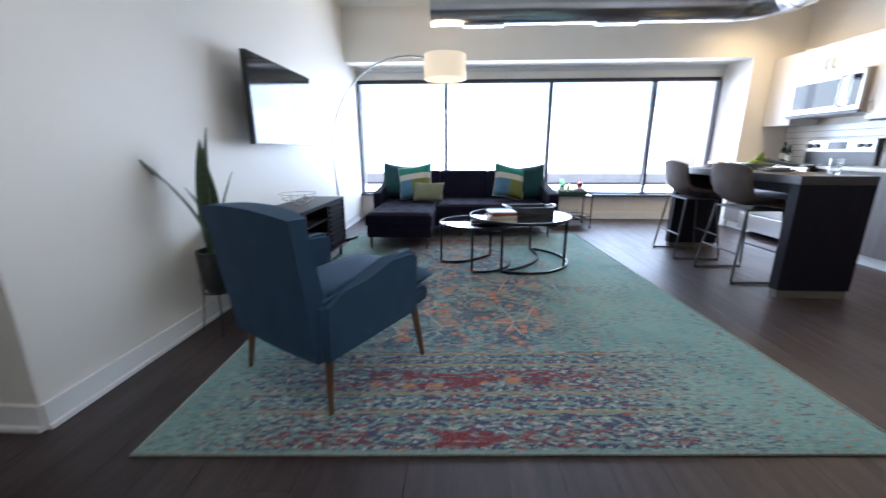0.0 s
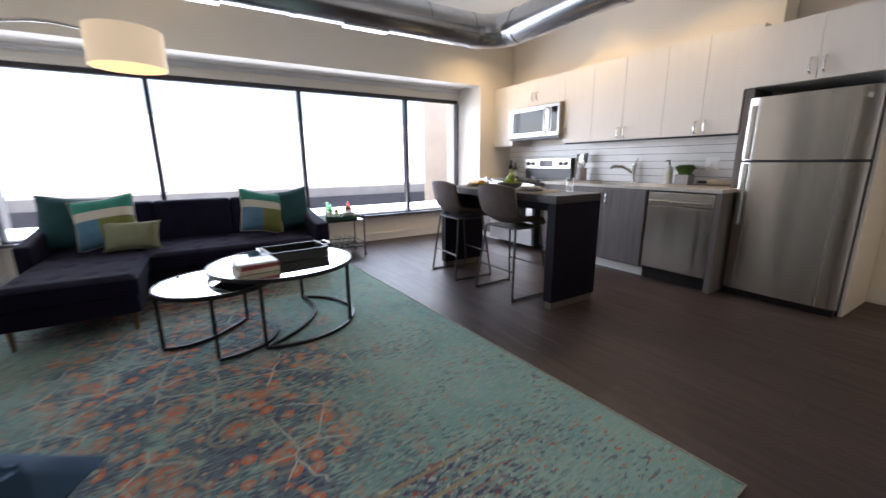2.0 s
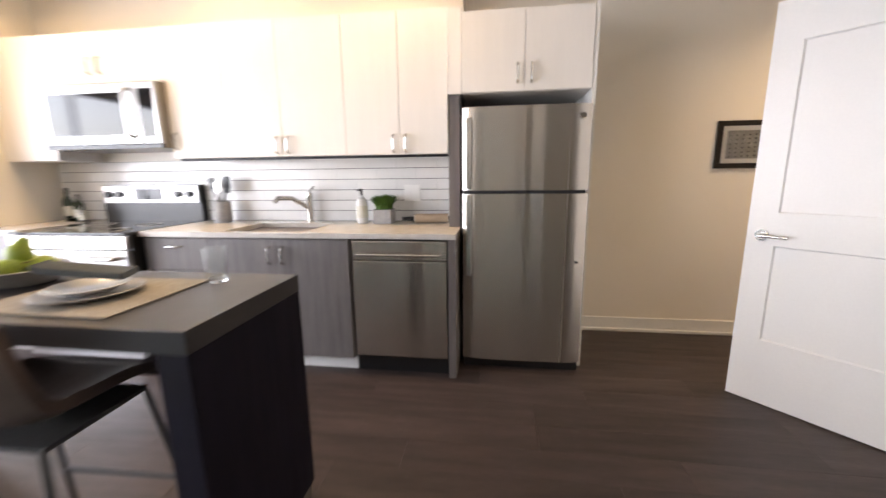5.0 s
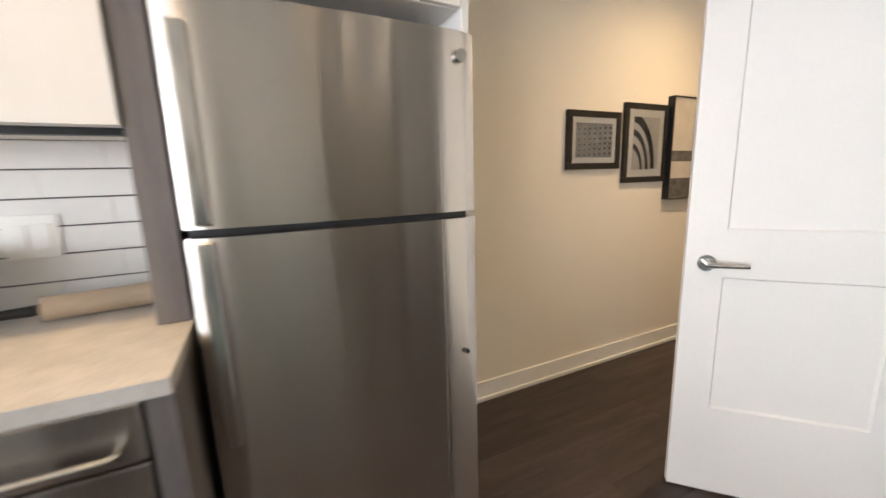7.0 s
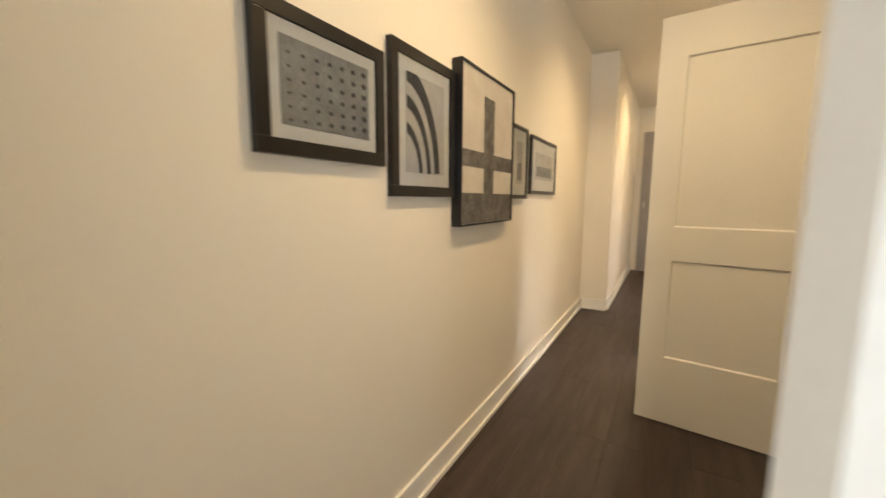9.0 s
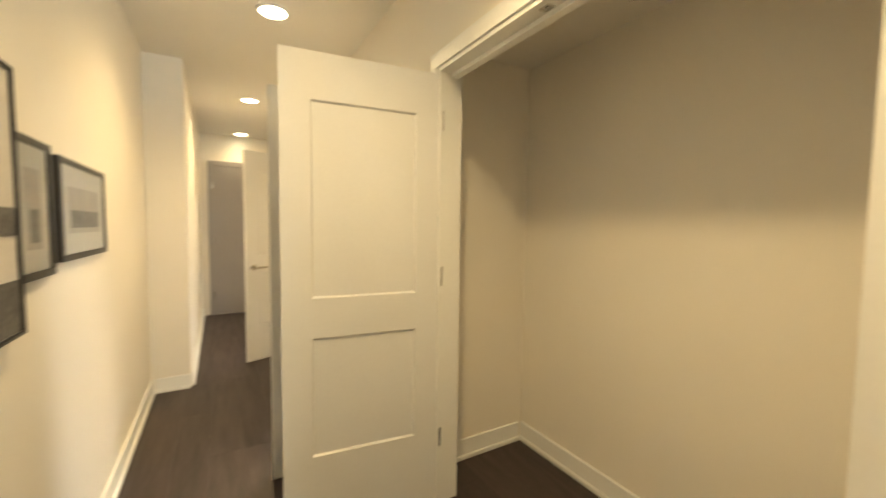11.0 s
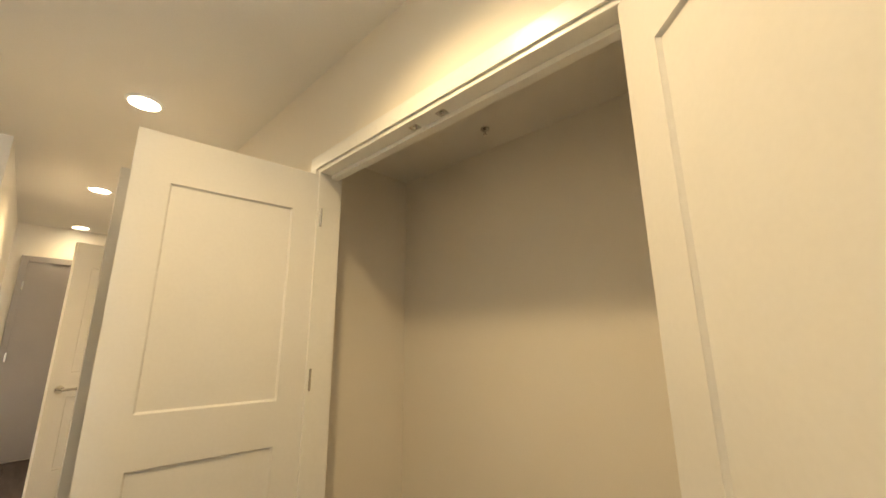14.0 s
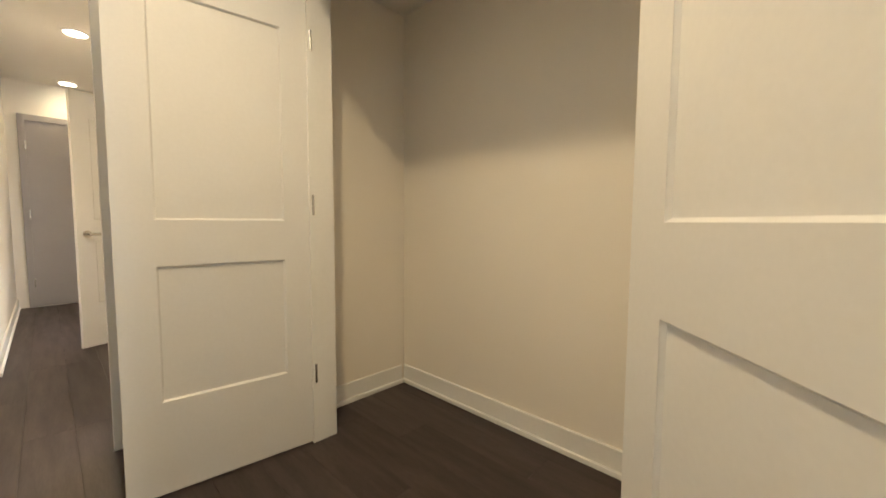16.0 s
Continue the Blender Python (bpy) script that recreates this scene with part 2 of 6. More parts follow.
def tube(points, r, n=10, bm=None, closed=False, flat=None):
    """A round (or flat: (half width, half height)) bar along points."""
    b = bm or bmesh.new()
    pts = [Vector(p) for p in points]
    rings = []
    up0 = Vector((0, 0, 1))
    for i, p in enumerate(pts):
        if closed:
            d = (pts[(i + 1) % len(pts)] - pts[i - 1]).normalized()
        else:
            d = (pts[min(i + 1, len(pts) - 1)] - pts[max(i - 1, 0)]).normalized()
        s = d.cross(up0)
        if s.length < 0.05:
            s = d.cross(Vector((0, 1, 0)))
        s.normalize()
        u = s.cross(d).normalized()
        rr = r[i] if isinstance(r, (list, tuple)) else r
        if flat:
            offs = [(flat[0], flat[1]), (-flat[0], flat[1]), (-flat[0], -flat[1]), (flat[0], -flat[1])]
        else:
            offs = [(rr * math.cos(2 * math.pi * k / n), rr * math.sin(2 * math.pi * k / n)) for k in range(n)]
        rings.append([b.verts.new(p + s * a + u * c) for a, c in offs])
    k = len(rings[0])
    pairs = list(zip(rings, rings[1:])) + ([(rings[-1], rings[0])] if closed else [])
    for a, c in pairs:
        for i in range(k):
            b.faces.new((a[i], a[(i + 1) % k], c[(i + 1) % k], c[i]))
    if not closed:
        b.faces.new(rings[0])
        b.faces.new(rings[-1][::-1])
    return b


def bend(points, r=0.05, n=6):
    """Rounds the corners of a polyline."""
    pts = [Vector(p) for p in points]
    out = [pts[0]]
    for a, b, c in zip(pts, pts[1:], pts[2:]):
        d1, d2 = (a - b), (c - b)
        k = min(r, d1.length / 2, d2.length / 2)
        p, q = b + d1.normalized() * k, b + d2.normalized() * k
        for i in range(n + 1):
            t = i / n
            out.append(p * (1 - t) ** 2 + b * 2 * t * (1 - t) + q * t * t)
    return out + [pts[-1]]


def arc(cx, cy, z, r, a0, a1, n=32):
    return [(cx + r * math.cos(radians(a0 + (a1 - a0) * i / n)), cy + r * math.sin(radians(a0 + (a1 - a0) * i / n)), z) for i in range(n + 1)]


def cushion(w, d, h, m, puff=0.5, n=10, pinch=0.0):
    """A stuffed pillow of width w, height d and thickness h, in the pose m."""
    b = bmesh.new()
    grids = []
    for side in (1, -1):
        g = []
        for i in range(n + 1):
            row = []
            for j in range(n + 1):
                u, v = 2 * i / n - 1, 2 * j / n - 1
                t = ((1 - abs(u) ** 2.6) * (1 - abs(v) ** 2.6)) ** puff
                k = 1 - pinch * (1 - t) * (1 - min(abs(u), abs(v))) * 0.5
                p = Vector((u * w / 2 * (1 - pinch * (1 - v * v) * 0.12 * 0), v * d / 2, side * h / 2 * t)) * 1.0
                p.x *= 1 - pinch * 0.10 * (1 - v * v) * abs(u)
                p.y *= 1 - pinch * 0.10 * (1 - u * u) * abs(v)
                row.append(b.verts.new(m @ p))
            g.append(row)
        grids.append(g)
        for i in range(n):
            for j in range(n):
                b.faces.new((g[i][j], g[i + 1][j], g[i + 1][j + 1], g[i][j + 1]))
    bmesh.ops.remove_doubles(b, verts=b.verts, dist=0.0008)
    return b


# ---- the shell of the flat ----
CZ = 2.95
structure("wall_west", box(0.95, 0.53, 0, 1.15, 6.0, CZ), PAINT, "long white painted wall behind the television")
structure("wall_entry", box(-1.7, 0.53, 0, 0.95, 0.73, CZ), PAINT, "white painted wall returning from the corner")
structure("wall_back", box(-1.7, -2.31, 0, 5.09, -2.1, CZ), PAINT, "plain white wall closing the room")
structure("wall_far_west", box(-1.9, -2.3, 0, -1.7, 0.73, CZ), PAINT, "plain white wall closing the room")
place_at(0, -0.11)
structure("wall_sill", box(1.15, 5.72, 0, 6.65, 5.95, 0.365), PAINT, "low white wall below the window")
place_at()
structure("wall_kitchen", box(7.27, 1.66, 0, 7.79, 5.05, CZ), PAINT, "white painted wall behind the kitchen")
structure("wall_pier", box(6.65, 5.05, 0, 7.79, 6.0, CZ), PAINT, "white wall return between kitchen and window")
place_at(0.12, -0.14)
HW = 7.41
structure("wall_hall_east", box(HW, -3.79, 0, 7.60, 1.87, CZ), PAINT, "cream painted wall hung with framed pictures")
structure("wall_hall_jog", box(7.148, -6.75, 0, 7.60, -3.79, CZ), PAINT, "cream hallway wall stepping forward")
structure("wall_hall_end", box(5.8, -6.85, 0, 7.148, -6.62, 2.66), PAINT, "end wall of the hallway")
hw = box(5.93, -4.40, 0, 6.03, -2.90, 2.66)
box(5.93, -2.17, 0, 6.03, -1.66, 2.66, bm=hw)
box(5.93, -2.90, 2.07, 6.03, -2.17, 2.66, bm=hw)
box(5.93, -6.62, 0, 6.03, -5.20, 2.66, bm=hw)
box(5.93, -5.20, 2.07, 6.03, -4.40, 2.66, bm=hw)
box(5.93, -1.66, 2.075, 6.03, -0.24, 2.66, bm=hw)
box(5.93, -0.24, 0, 6.03, -0.165, 2.66, bm=hw)
structure("wall_hall_west", hw, PAINT, "cream hallway wall with an open closet")
structure("wall_closet_back", box(5.16, -2.0, 0, 5.28, -0.165, 2.66), PAINT, "cream back wall of the empty closet")
structure("wall_closet_far", box(5.28, -2.0, 0, 5.93, -1.89, 2.66), PAINT, "cream side wall of the empty closet")
structure("wall_closet_near", box(5.28, -0.235, 0, 5.93, -0.165, 2.66), PAINT, "cream side wall of the empty closet")
structure("wall_south", box(4.9, -2.1, 0, 5.16, -0.165, CZ), PAINT, "plain white wall beside the closet")
structure("wall_laundry", box(5.15, -3.0, 0, 5.25, -2.05, 2.66), PAINT, "plain wall inside the second closet")
structure("wall_bathroom", box(5.0, -5.4, 0, 5.1, -4.1, 2.66), PAINT, "plain wall inside the far room")
structure("ceiling_closet", box(5.28, -1.89, 2.30, 5.93, -0.235, 2.46), CEIL, "closet ceiling", "ceiling")
structure("ceiling_hall", box(5.0, -6.85, 2.632, 7.60, -0.165, 2.80), CEIL, "flat cream hallway ceiling with downlights", "ceiling")
structure("wall_over_hall", box(4.9, -0.265, 2.80, HW, -0.165, CZ), PAINT, "painted bulkhead over the hallway mouth")
place_at()
structure("ceiling_room", box(-1.9, -2.31, CZ, 7.79, 5.05, CZ + 0.1), CEIL, "high grey white ceiling", "ceiling")
structure("wall_bulkhead", box(1.15, 5.05, 2.27, 6.65, 5.25, CZ + 0.1), PAINT, "painted bulkhead above the window bay")
structure("ceiling_bay", box(1.15, 5.25, 2.29, 6.65, 6.0, 2.5), CEIL, "lower ceiling over the window bay", "ceiling")
structure("floor", box(-1.9, -7.06, -0.12, 7.79, 6.0, -0.006), SUB, "dark subfloor under the planks")


def skirting(pts, side, name="baseboard"):
    """A tall flat skirting board with a stepped shoe, along a wall line."""
    b = bmesh.new()
    (x0, y0), (x1, y1) = pts
    nx, ny = side
    t1, t2 = 0.014, 0.026

    def slab(t, za, zb, lip):
        xs = sorted((x0, x1)) if x0 != x1 else sorted((x0, x0 + nx * t))
        ys = sorted((y0, y1)) if y0 != y1 else sorted((y0, y0 + ny * t))
        box(xs[0], ys[0], za, xs[1], ys[1], zb, bevel=lip, bm=b)
    slab(t1, 0.022, 0.114, 0.004)
    slab(t2, 0.0, 0.024, 0.006)
    structure(name, b, TRIM, "white painted baseboard with a shoe moulding", "baseboard")


for pts, side in ((((1.15, 0.53), (1.15, 5.61)), (1, 0)), (((-1.7, 0.53), (1.15, 0.53)), (0, -1)), (((1.18, 5.61), (6.62, 5.61)), (0, -1)), (((6.65, 5.08), (6.65, 5.61)), (-1, 0))):
    skirting(pts, side)
place_at(0.12, -0.14)
for pts, side in ((((HW, -3.79), (HW, 0.995)), (-1, 0)), (((7.148, -3.79), (HW - 0.028, -3.79)), (0, 1)), (((7.148, -6.62), (7.148, -3.82)), (-1, 0)),
                  (((6.03, -4.40), (6.03, -2.91)), (1, 0)), (((5.28, -1.88), (5.28, -0.24)), (1, 0)), (((5.31, -1.89), (5.92, -1.89)), (0, 1))):
    skirting(pts, side)

# ---- window ----
place_at(0, -0.11)
win = thing("window_1", 3.9, 5.8, 0.365, "wide strip window with four large panes and dark bronze mullions", "window")
win["kind"] = "structure"
WX = (1.15, 2.54, 4.15, 5.70, 6.65)
part("window_frame", box(1.15, 5.77, 2.085, 6.65, 5.85, 2.135, 0.004), WFRAME, win, "dark bronze head frame")
part("window_frame", box(1.15, 5.77, 0.365, 6.65, 5.85, 0.405, 0.004), WFRAME, win, "dark bronze bottom frame")
for x in WX:
    x0, x1 = max(1.15, x - 0.024), min(6.65, x + 0.024)
    part("mullion", box(x0, 5.752, 0.405, x1, 5.85, 2.085, 0.004), WFRAME, win)
for xa, xb in zip(WX, WX[1:]):
    p = part("pane", box(xa + 0.024, 5.805, 0.405, xb - 0.024, 5.812, 2.085), PANE, win)
    p.visible_shadow = False
part("window_sill", box(1.15, 5.66, 0.366, 6.65, 5.768, 0.392, 0.004), WFRAME, win, "dark narrow sill")
bl = thing("roller_blind", 3.9, 5.6, 2.2, "raised grey roller blind cassette above the window", "blind")
for xa, xb in zip(WX, WX[1:]):
    part("cassette", box(xa + 0.002, 5.70, 2.252, xb - 0.002, 5.745, 2.289, 0.006), BLIND, bl)
    part("hem_bar", box(xa + 0.012, 5.72, 2.232, xb - 0.012, 5.732, 2.252, 0.003), BLIND, bl)
structure("wall_window_head", box(1.15, 5.75, 2.136, 6.65, 5.85, 2.2895), PAINT, "narrow painted strip above the window head")

place_at()

# ---- outside ----
structure("ground", box(-250, 6.5, -7.2, 260, 500, -7.0), CONC, "pale paved ground far below the window")
via = thing("viaduct", 10, 46, -7.0, "long concrete road viaduct with a pale parapet", "viaduct")
part("parapet", box(-90, 45.5, -2.6, 110, 46, -1.6, 0.05), CONC, via)
# Deck coloured dark for the shade below the pale parapet.
part("deck", box(-90, 44.8, -4.6, 110, 54, -2.6), mat("viaduct_shade", (0.10, 0.10, 0.115), 0.9, var=0.3, scale=0.4), via, "deck side, coloured dark for its shade")
for i in range(12):
    part("pier", box(-80 + 16 * i, 47, -7, -78.4 + 16 * i, 49, -4.6, 0.1), CONC, via)
pb = box(-0.42, -0.5, -7, 0.42, 0.5, 6)
bmesh.ops.rotate(pb, cent=(0, 0, 0), matrix=Matrix.Rotation(radians(-48), 3, "Z"), verts=pb.verts)
bmesh.ops.translate(pb, vec=(7.22, 6.70, 0), verts=pb.verts)
structure("wall_outer_pier", pb, PIER, "limestone pier outside the window")
# Self-lit sheet imitates the bright haze and covers the grey horizon band.
structure("backdrop", box(-400, 150, -14, 420, 151, 16.0), glow("haze_glow_sheet", (0.95, 0.97, 1.0), 0.35), "pale glowing sheet that stands in for horizon haze")

# ---- living room ----


def rug_material():
    m = bpy.data.materials.new("distressed_rug")
    m.use_nodes = True
    nt = m.node_tree
    b = nt.nodes["Principled BSDF"]
    L = nt.links.new

    def node(kind, **kw):
        n = nt.nodes.new(kind)
        for k, v in kw.items():
            n.inputs[k].default_value = v
        return n

    def plug(n, i, v):
        if isinstance(v, (int, float)):
            n.inputs[i].default_value = v
        else:
            L(v, n.inputs[i])

    def f(op, a, c=0.0):
        n = nt.nodes.new("ShaderNodeMath")
        n.operation = op
        plug(n, 0, a)
        plug(n, 1, c)
        return n.outputs[0]

    def step(v, lo, hi):
        n = nt.nodes.new("ShaderNodeMapRange")
        n.interpolation_type = "SMOOTHSTEP"
        plug(n, 0, v)
        n.inputs[1].default_value, n.inputs[2].default_value = lo, hi
        return n.outputs[0]

    def blend(fac, a, c):
        n = nt.nodes.new("ShaderNodeMix")
        n.data_type = "RGBA"
        plug(n, 0, fac)
        for i, v in ((6, a), (7, c)):
            if isinstance(v, tuple):
                n.inputs[i].default_value = (*v, 1)
            else:
                L(v, n.inputs[i])
        return n.outputs[2]

    tc = nt.nodes.new("ShaderNodeTexCoord")
    sep = nt.nodes.new("ShaderNodeSeparateXYZ")
    L(tc.outputs["Object"], sep.inputs[0])
    X, Y = sep.outputs[0], sep.outputs[1]

    def noise_at(scale, sx=1.0, sy=1.0, detail=4, off=0.0):
        mp = nt.nodes.new("ShaderNodeMapping")
        mp.inputs["Scale"].default_value = (sx, sy, 1)
        mp.inputs["Location"].default_value = (off, off, 0)
        L(tc.outputs["Object"], mp.inputs["Vector"])
        n = node("ShaderNodeTexNoise", Scale=scale, Detail=detail)
        L(mp.outputs[0], n.inputs["Vector"])
        return n.outputs["Fac"]

    def cells(scale, sx=1.0, sy=1.0, feature="F1", rnd=0.6, off=0.0):
        mp = nt.nodes.new("ShaderNodeMapping")
        mp.inputs["Scale"].default_value = (sx, sy, 1)
        mp.inputs["Location"].default_value = (off, off * 0.7, 0)
        wob = node("ShaderNodeTexNoise", Scale=9.0, Detail=2)
        mixv = nt.nodes.new("ShaderNodeVectorMath")
        mixv.operation = "MULTIPLY_ADD"
        mixv.inputs[1].default_value = (0.11, 0.11, 0)
        L(wob.outputs["Color"], mixv.inputs[0])
        L(tc.outputs["Object"], mixv.inputs[2])
        L(mixv.outputs[0], mp.inputs["Vector"])
        n = node("ShaderNodeTexVoronoi", Scale=scale, Randomness=rnd)
        n.voronoi_dimensions, n.feature = "2D", feature
        L(mp.outputs[0], n.inputs["Vector"])
        return n.outputs["Distance"]

    streak = noise_at(10, 2.0, 8.0)           # short weft dashes along the width
    streak2 = noise_at(13, 1.6, 7.0, off=3.1)
    fade = noise_at(1.6, detail=3)
    grain = noise_at(170, detail=2)
    teal = blend(step(fade, 0.35, 0.65), (0.145, 0.290, 0.278), (0.220, 0.362, 0.332))
    teal = blend(f("MULTIPLY", step(streak2, 0.50, 0.62), 0.55), teal, (0.330, 0.410, 0.345))
    navy_bits = f("MULTIPLY", f("MULTIPLY", step(noise_at(14, 1.5, 5.0, off=7.7), 0.575, 0.61), 0.8), step(noise_at(2.3, detail=3, off=70.0), 0.42, 0.60))
    # the medallion field in the middle of the rug
    ax = f("ABSOLUTE", f("ADD", X, 0.15))
    ragged = f("MULTIPLY", f("SUBTRACT", noise_at(3.2, detail=5, off=1.3), 0.5), 1.3)
    field = step(f("ADD", f("ADD", ax, ragged), f("MULTIPLY", f("ABSOLUTE", f("SUBTRACT", Y, -0.2)), 0.16)), 1.0, 0.50)
    field = f("MULTIPLY", field, step(f("ABSOLUTE", Y), 1.24, 1.12))
    big = cells(3.1, rnd=0.75)
    small = cells(11.5, off=0.4, rnd=0.9)
    net = cells(4.4, feature="DISTANCE_TO_EDGE", rnd=0.9, off=3.0)
    col = blend(step(streak, 0.42, 0.56), (0.035, 0.042, 0.105), (0.095, 0.150, 0.190))
    col = blend(f("MULTIPLY", step(small, 0.36, 0.28), step(noise_at(4.0, off=2.2), 0.44, 0.52)), col, (0.56, 0.130, 0.050))
    col = blend(step(small, 0.13, 0.09), col, (0.42, 0.330, 0.230))
    ringy = f("MULTIPLY", step(big, 0.26, 0.29), step(big, 0.35, 0.32))
    col = blend(f("MULTIPLY", ringy, 0.5), col, (0.36, 0.30, 0.21))
    col = blend(f("MULTIPLY", step(big, 0.22, 0.18), 0.6), col, (0.33, 0.22, 0.15))
    col = blend(f("MULTIPLY", step(big, 0.13, 0.10), step(big, 0.04, 0.06)), col, (0.54, 0.13, 0.05))
    col = blend(f("MULTIPLY", step(net, 0.026, 0.014), step(noise_at(2.6, off=6.0), 0.43, 0.50)), col, (0.48, 0.47, 0.42))
    worn = f("MULTIPLY", field, step(f("ADD", f("MULTIPLY", streak2, 0.6), f("MULTIPLY", noise_at(5, detail=4, off=9), 0.4)), 0.585, 0.465))
    out = blend(navy_bits, teal, (0.070, 0.078, 0.125))
    out = blend(f("MULTIPLY", step(noise_at(12, 1.4, 5.5, off=15.0), 0.625, 0.65), 0.85), out, (0.40, 0.13, 0.07))
    out = blend(worn, out, col)
    # border bands at both ends
    ay = f("ABSOLUTE", Y)
    band = f("MULTIPLY", step(ay, 1.18, 1.21), step(ay, 1.92, 1.90))
    bcol = blend(step(noise_at(24, 1.2, 2.5, off=21.0), 0.49, 0.53), (0.155, 0.255, 0.240), (0.045, 0.050, 0.115))
    bcol = blend(step(noise_at(24, 1.3, 2.6, off=33.0), 0.575, 0.61), bcol, (0.42, 0.42, 0.37))
    bcol = blend(step(noise_at(17, 1.0, 3.2, off=41.0), 0.60, 0.63), bcol, (0.30, 0.06, 0.05))
    redrow = f("MULTIPLY", step(f("ABSOLUTE", f("SUBTRACT", ay, 1.46)), 0.095, 0.06), step(f("ADD", streak2, f("MULTIPLY", ax, -0.22)), 0.34, 0.44))
    redrow = f("MULTIPLY", redrow, step(noise_at(4.5, 1.0, 2.6, off=51.0), 0.45, 0.51))
    bcol = blend(redrow, bcol, (0.18, 0.012, 0.024))
    bcol = blend(f("MULTIPLY", redrow, step(cells(5.5, off=5.0), 0.28, 0.2)), bcol, (0.46, 0.20, 0.09))
    redend = f("MULTIPLY", step(f("ABSOLUTE", f("SUBTRACT", ay, 1.855)), 0.055, 0.03), step(f("ADD", streak, f("MULTIPLY", ax, -0.22)), 0.34, 0.46))
    redend = f("MULTIPLY", redend, step(noise_at(3.5, 1.0, 2.0, off=61.0), 0.44, 0.52))
    bcol = blend(redend, bcol, (0.19, 0.012, 0.024))
    for k in (1.22, 1.33, 1.57, 1.70):
        bcol = blend(f("MULTIPLY", step(f("ABSOLUTE", f("SUBTRACT", ay, k)), 0.012, 0.006), 0.75), bcol, (0.34, 0.245, 0.12))
    bworn = f("MULTIPLY", band, step(f("ADD", f("ADD", f("MULTIPLY", ax, 0.42), f("MULTIPLY", streak2, 0.75)), f("MULTIPLY", fade, 0.3)), 1.06, 0.83))
    out = blend(bworn, out, bcol)
    out = blend(f("MULTIPLY", step(grain, 0.35, 0.75), 0.28), out, (0.42, 0.44, 0.40))
    L(out, b.inputs["Base Color"])
    b.inputs["Roughness"].default_value = 0.95
    b.inputs["Specular IOR Level"].default_value = 0.15
    bp = node("ShaderNodeBump", Strength=0.5, Distance=0.004)
    L(f("ADD", grain, f("MULTIPLY", streak, 0.6)), bp.inputs["Height"])
    L(bp.outputs[0], b.inputs["Normal"])
    return m


def build_rug(cx, cy, rz, w=2.78, l=3.72):
    t = thing("area_rug", cx, cy, 0.0, "large distressed teal rug with orange medallions and red bands", "rug", rz)
    b = bmesh.new()
    nx, ny = 60, 80
    rows = []
    for i in range(nx + 1):
        row = []
        for j in range(ny + 1):
            x, y = (i / nx - 0.5) * w, (j / ny - 0.5) * l
            e = min(1, (w / 2 - abs(x)) / 0.02, (l / 2 - abs(y)) / 0.02)
            crease = 0.006 * math.exp(-((y - 0.05 - 0.08 * x) / 0.035) ** 2) + 0.006 * math.exp(-((y + 1.0 + 0.05 * x) / 0.04) ** 2) + 0.005 * math.exp(-((y - 1.05) / 0.04) ** 2)
            row.append(b.verts.new((x, y, 0.004 + 0.007 * max(0, e) + 1.8 * crease * min(1, 3 * max(0, e)) * (0.4 + 0.6 * noise.noise((x * 1.2, y, 0.3))))))
        rows.append(row)
    for i in range(nx):
        for j in range(ny):
            b.faces.new((rows[i][j], rows[i + 1][j], rows[i + 1][j + 1], rows[i][j + 1]))
    part("rug_field", b, rug_material(), t, world=False, smooth=True)
    edge = tube([(-w / 2, -l / 2, 0.006), (w / 2, -l / 2, 0.006), (w / 2, l / 2, 0.006), (-w / 2, l / 2, 0.006)], 0.006, 6, closed=True)
    part("binding", edge, mat("rug_binding", (0.40, 0.43, 0.36), 0.95, var=0.3, scale=60), t, world=False)
    return t


build_rug(2.95, 2.41, 2.8, 2.88, 3.86)


def leg(x, y, z, top, r0, r1, lean=(0, 0)):
    return tube([(x + lean[0], y + lean[1], z), (x, y, top)], [r0, r1], 12)


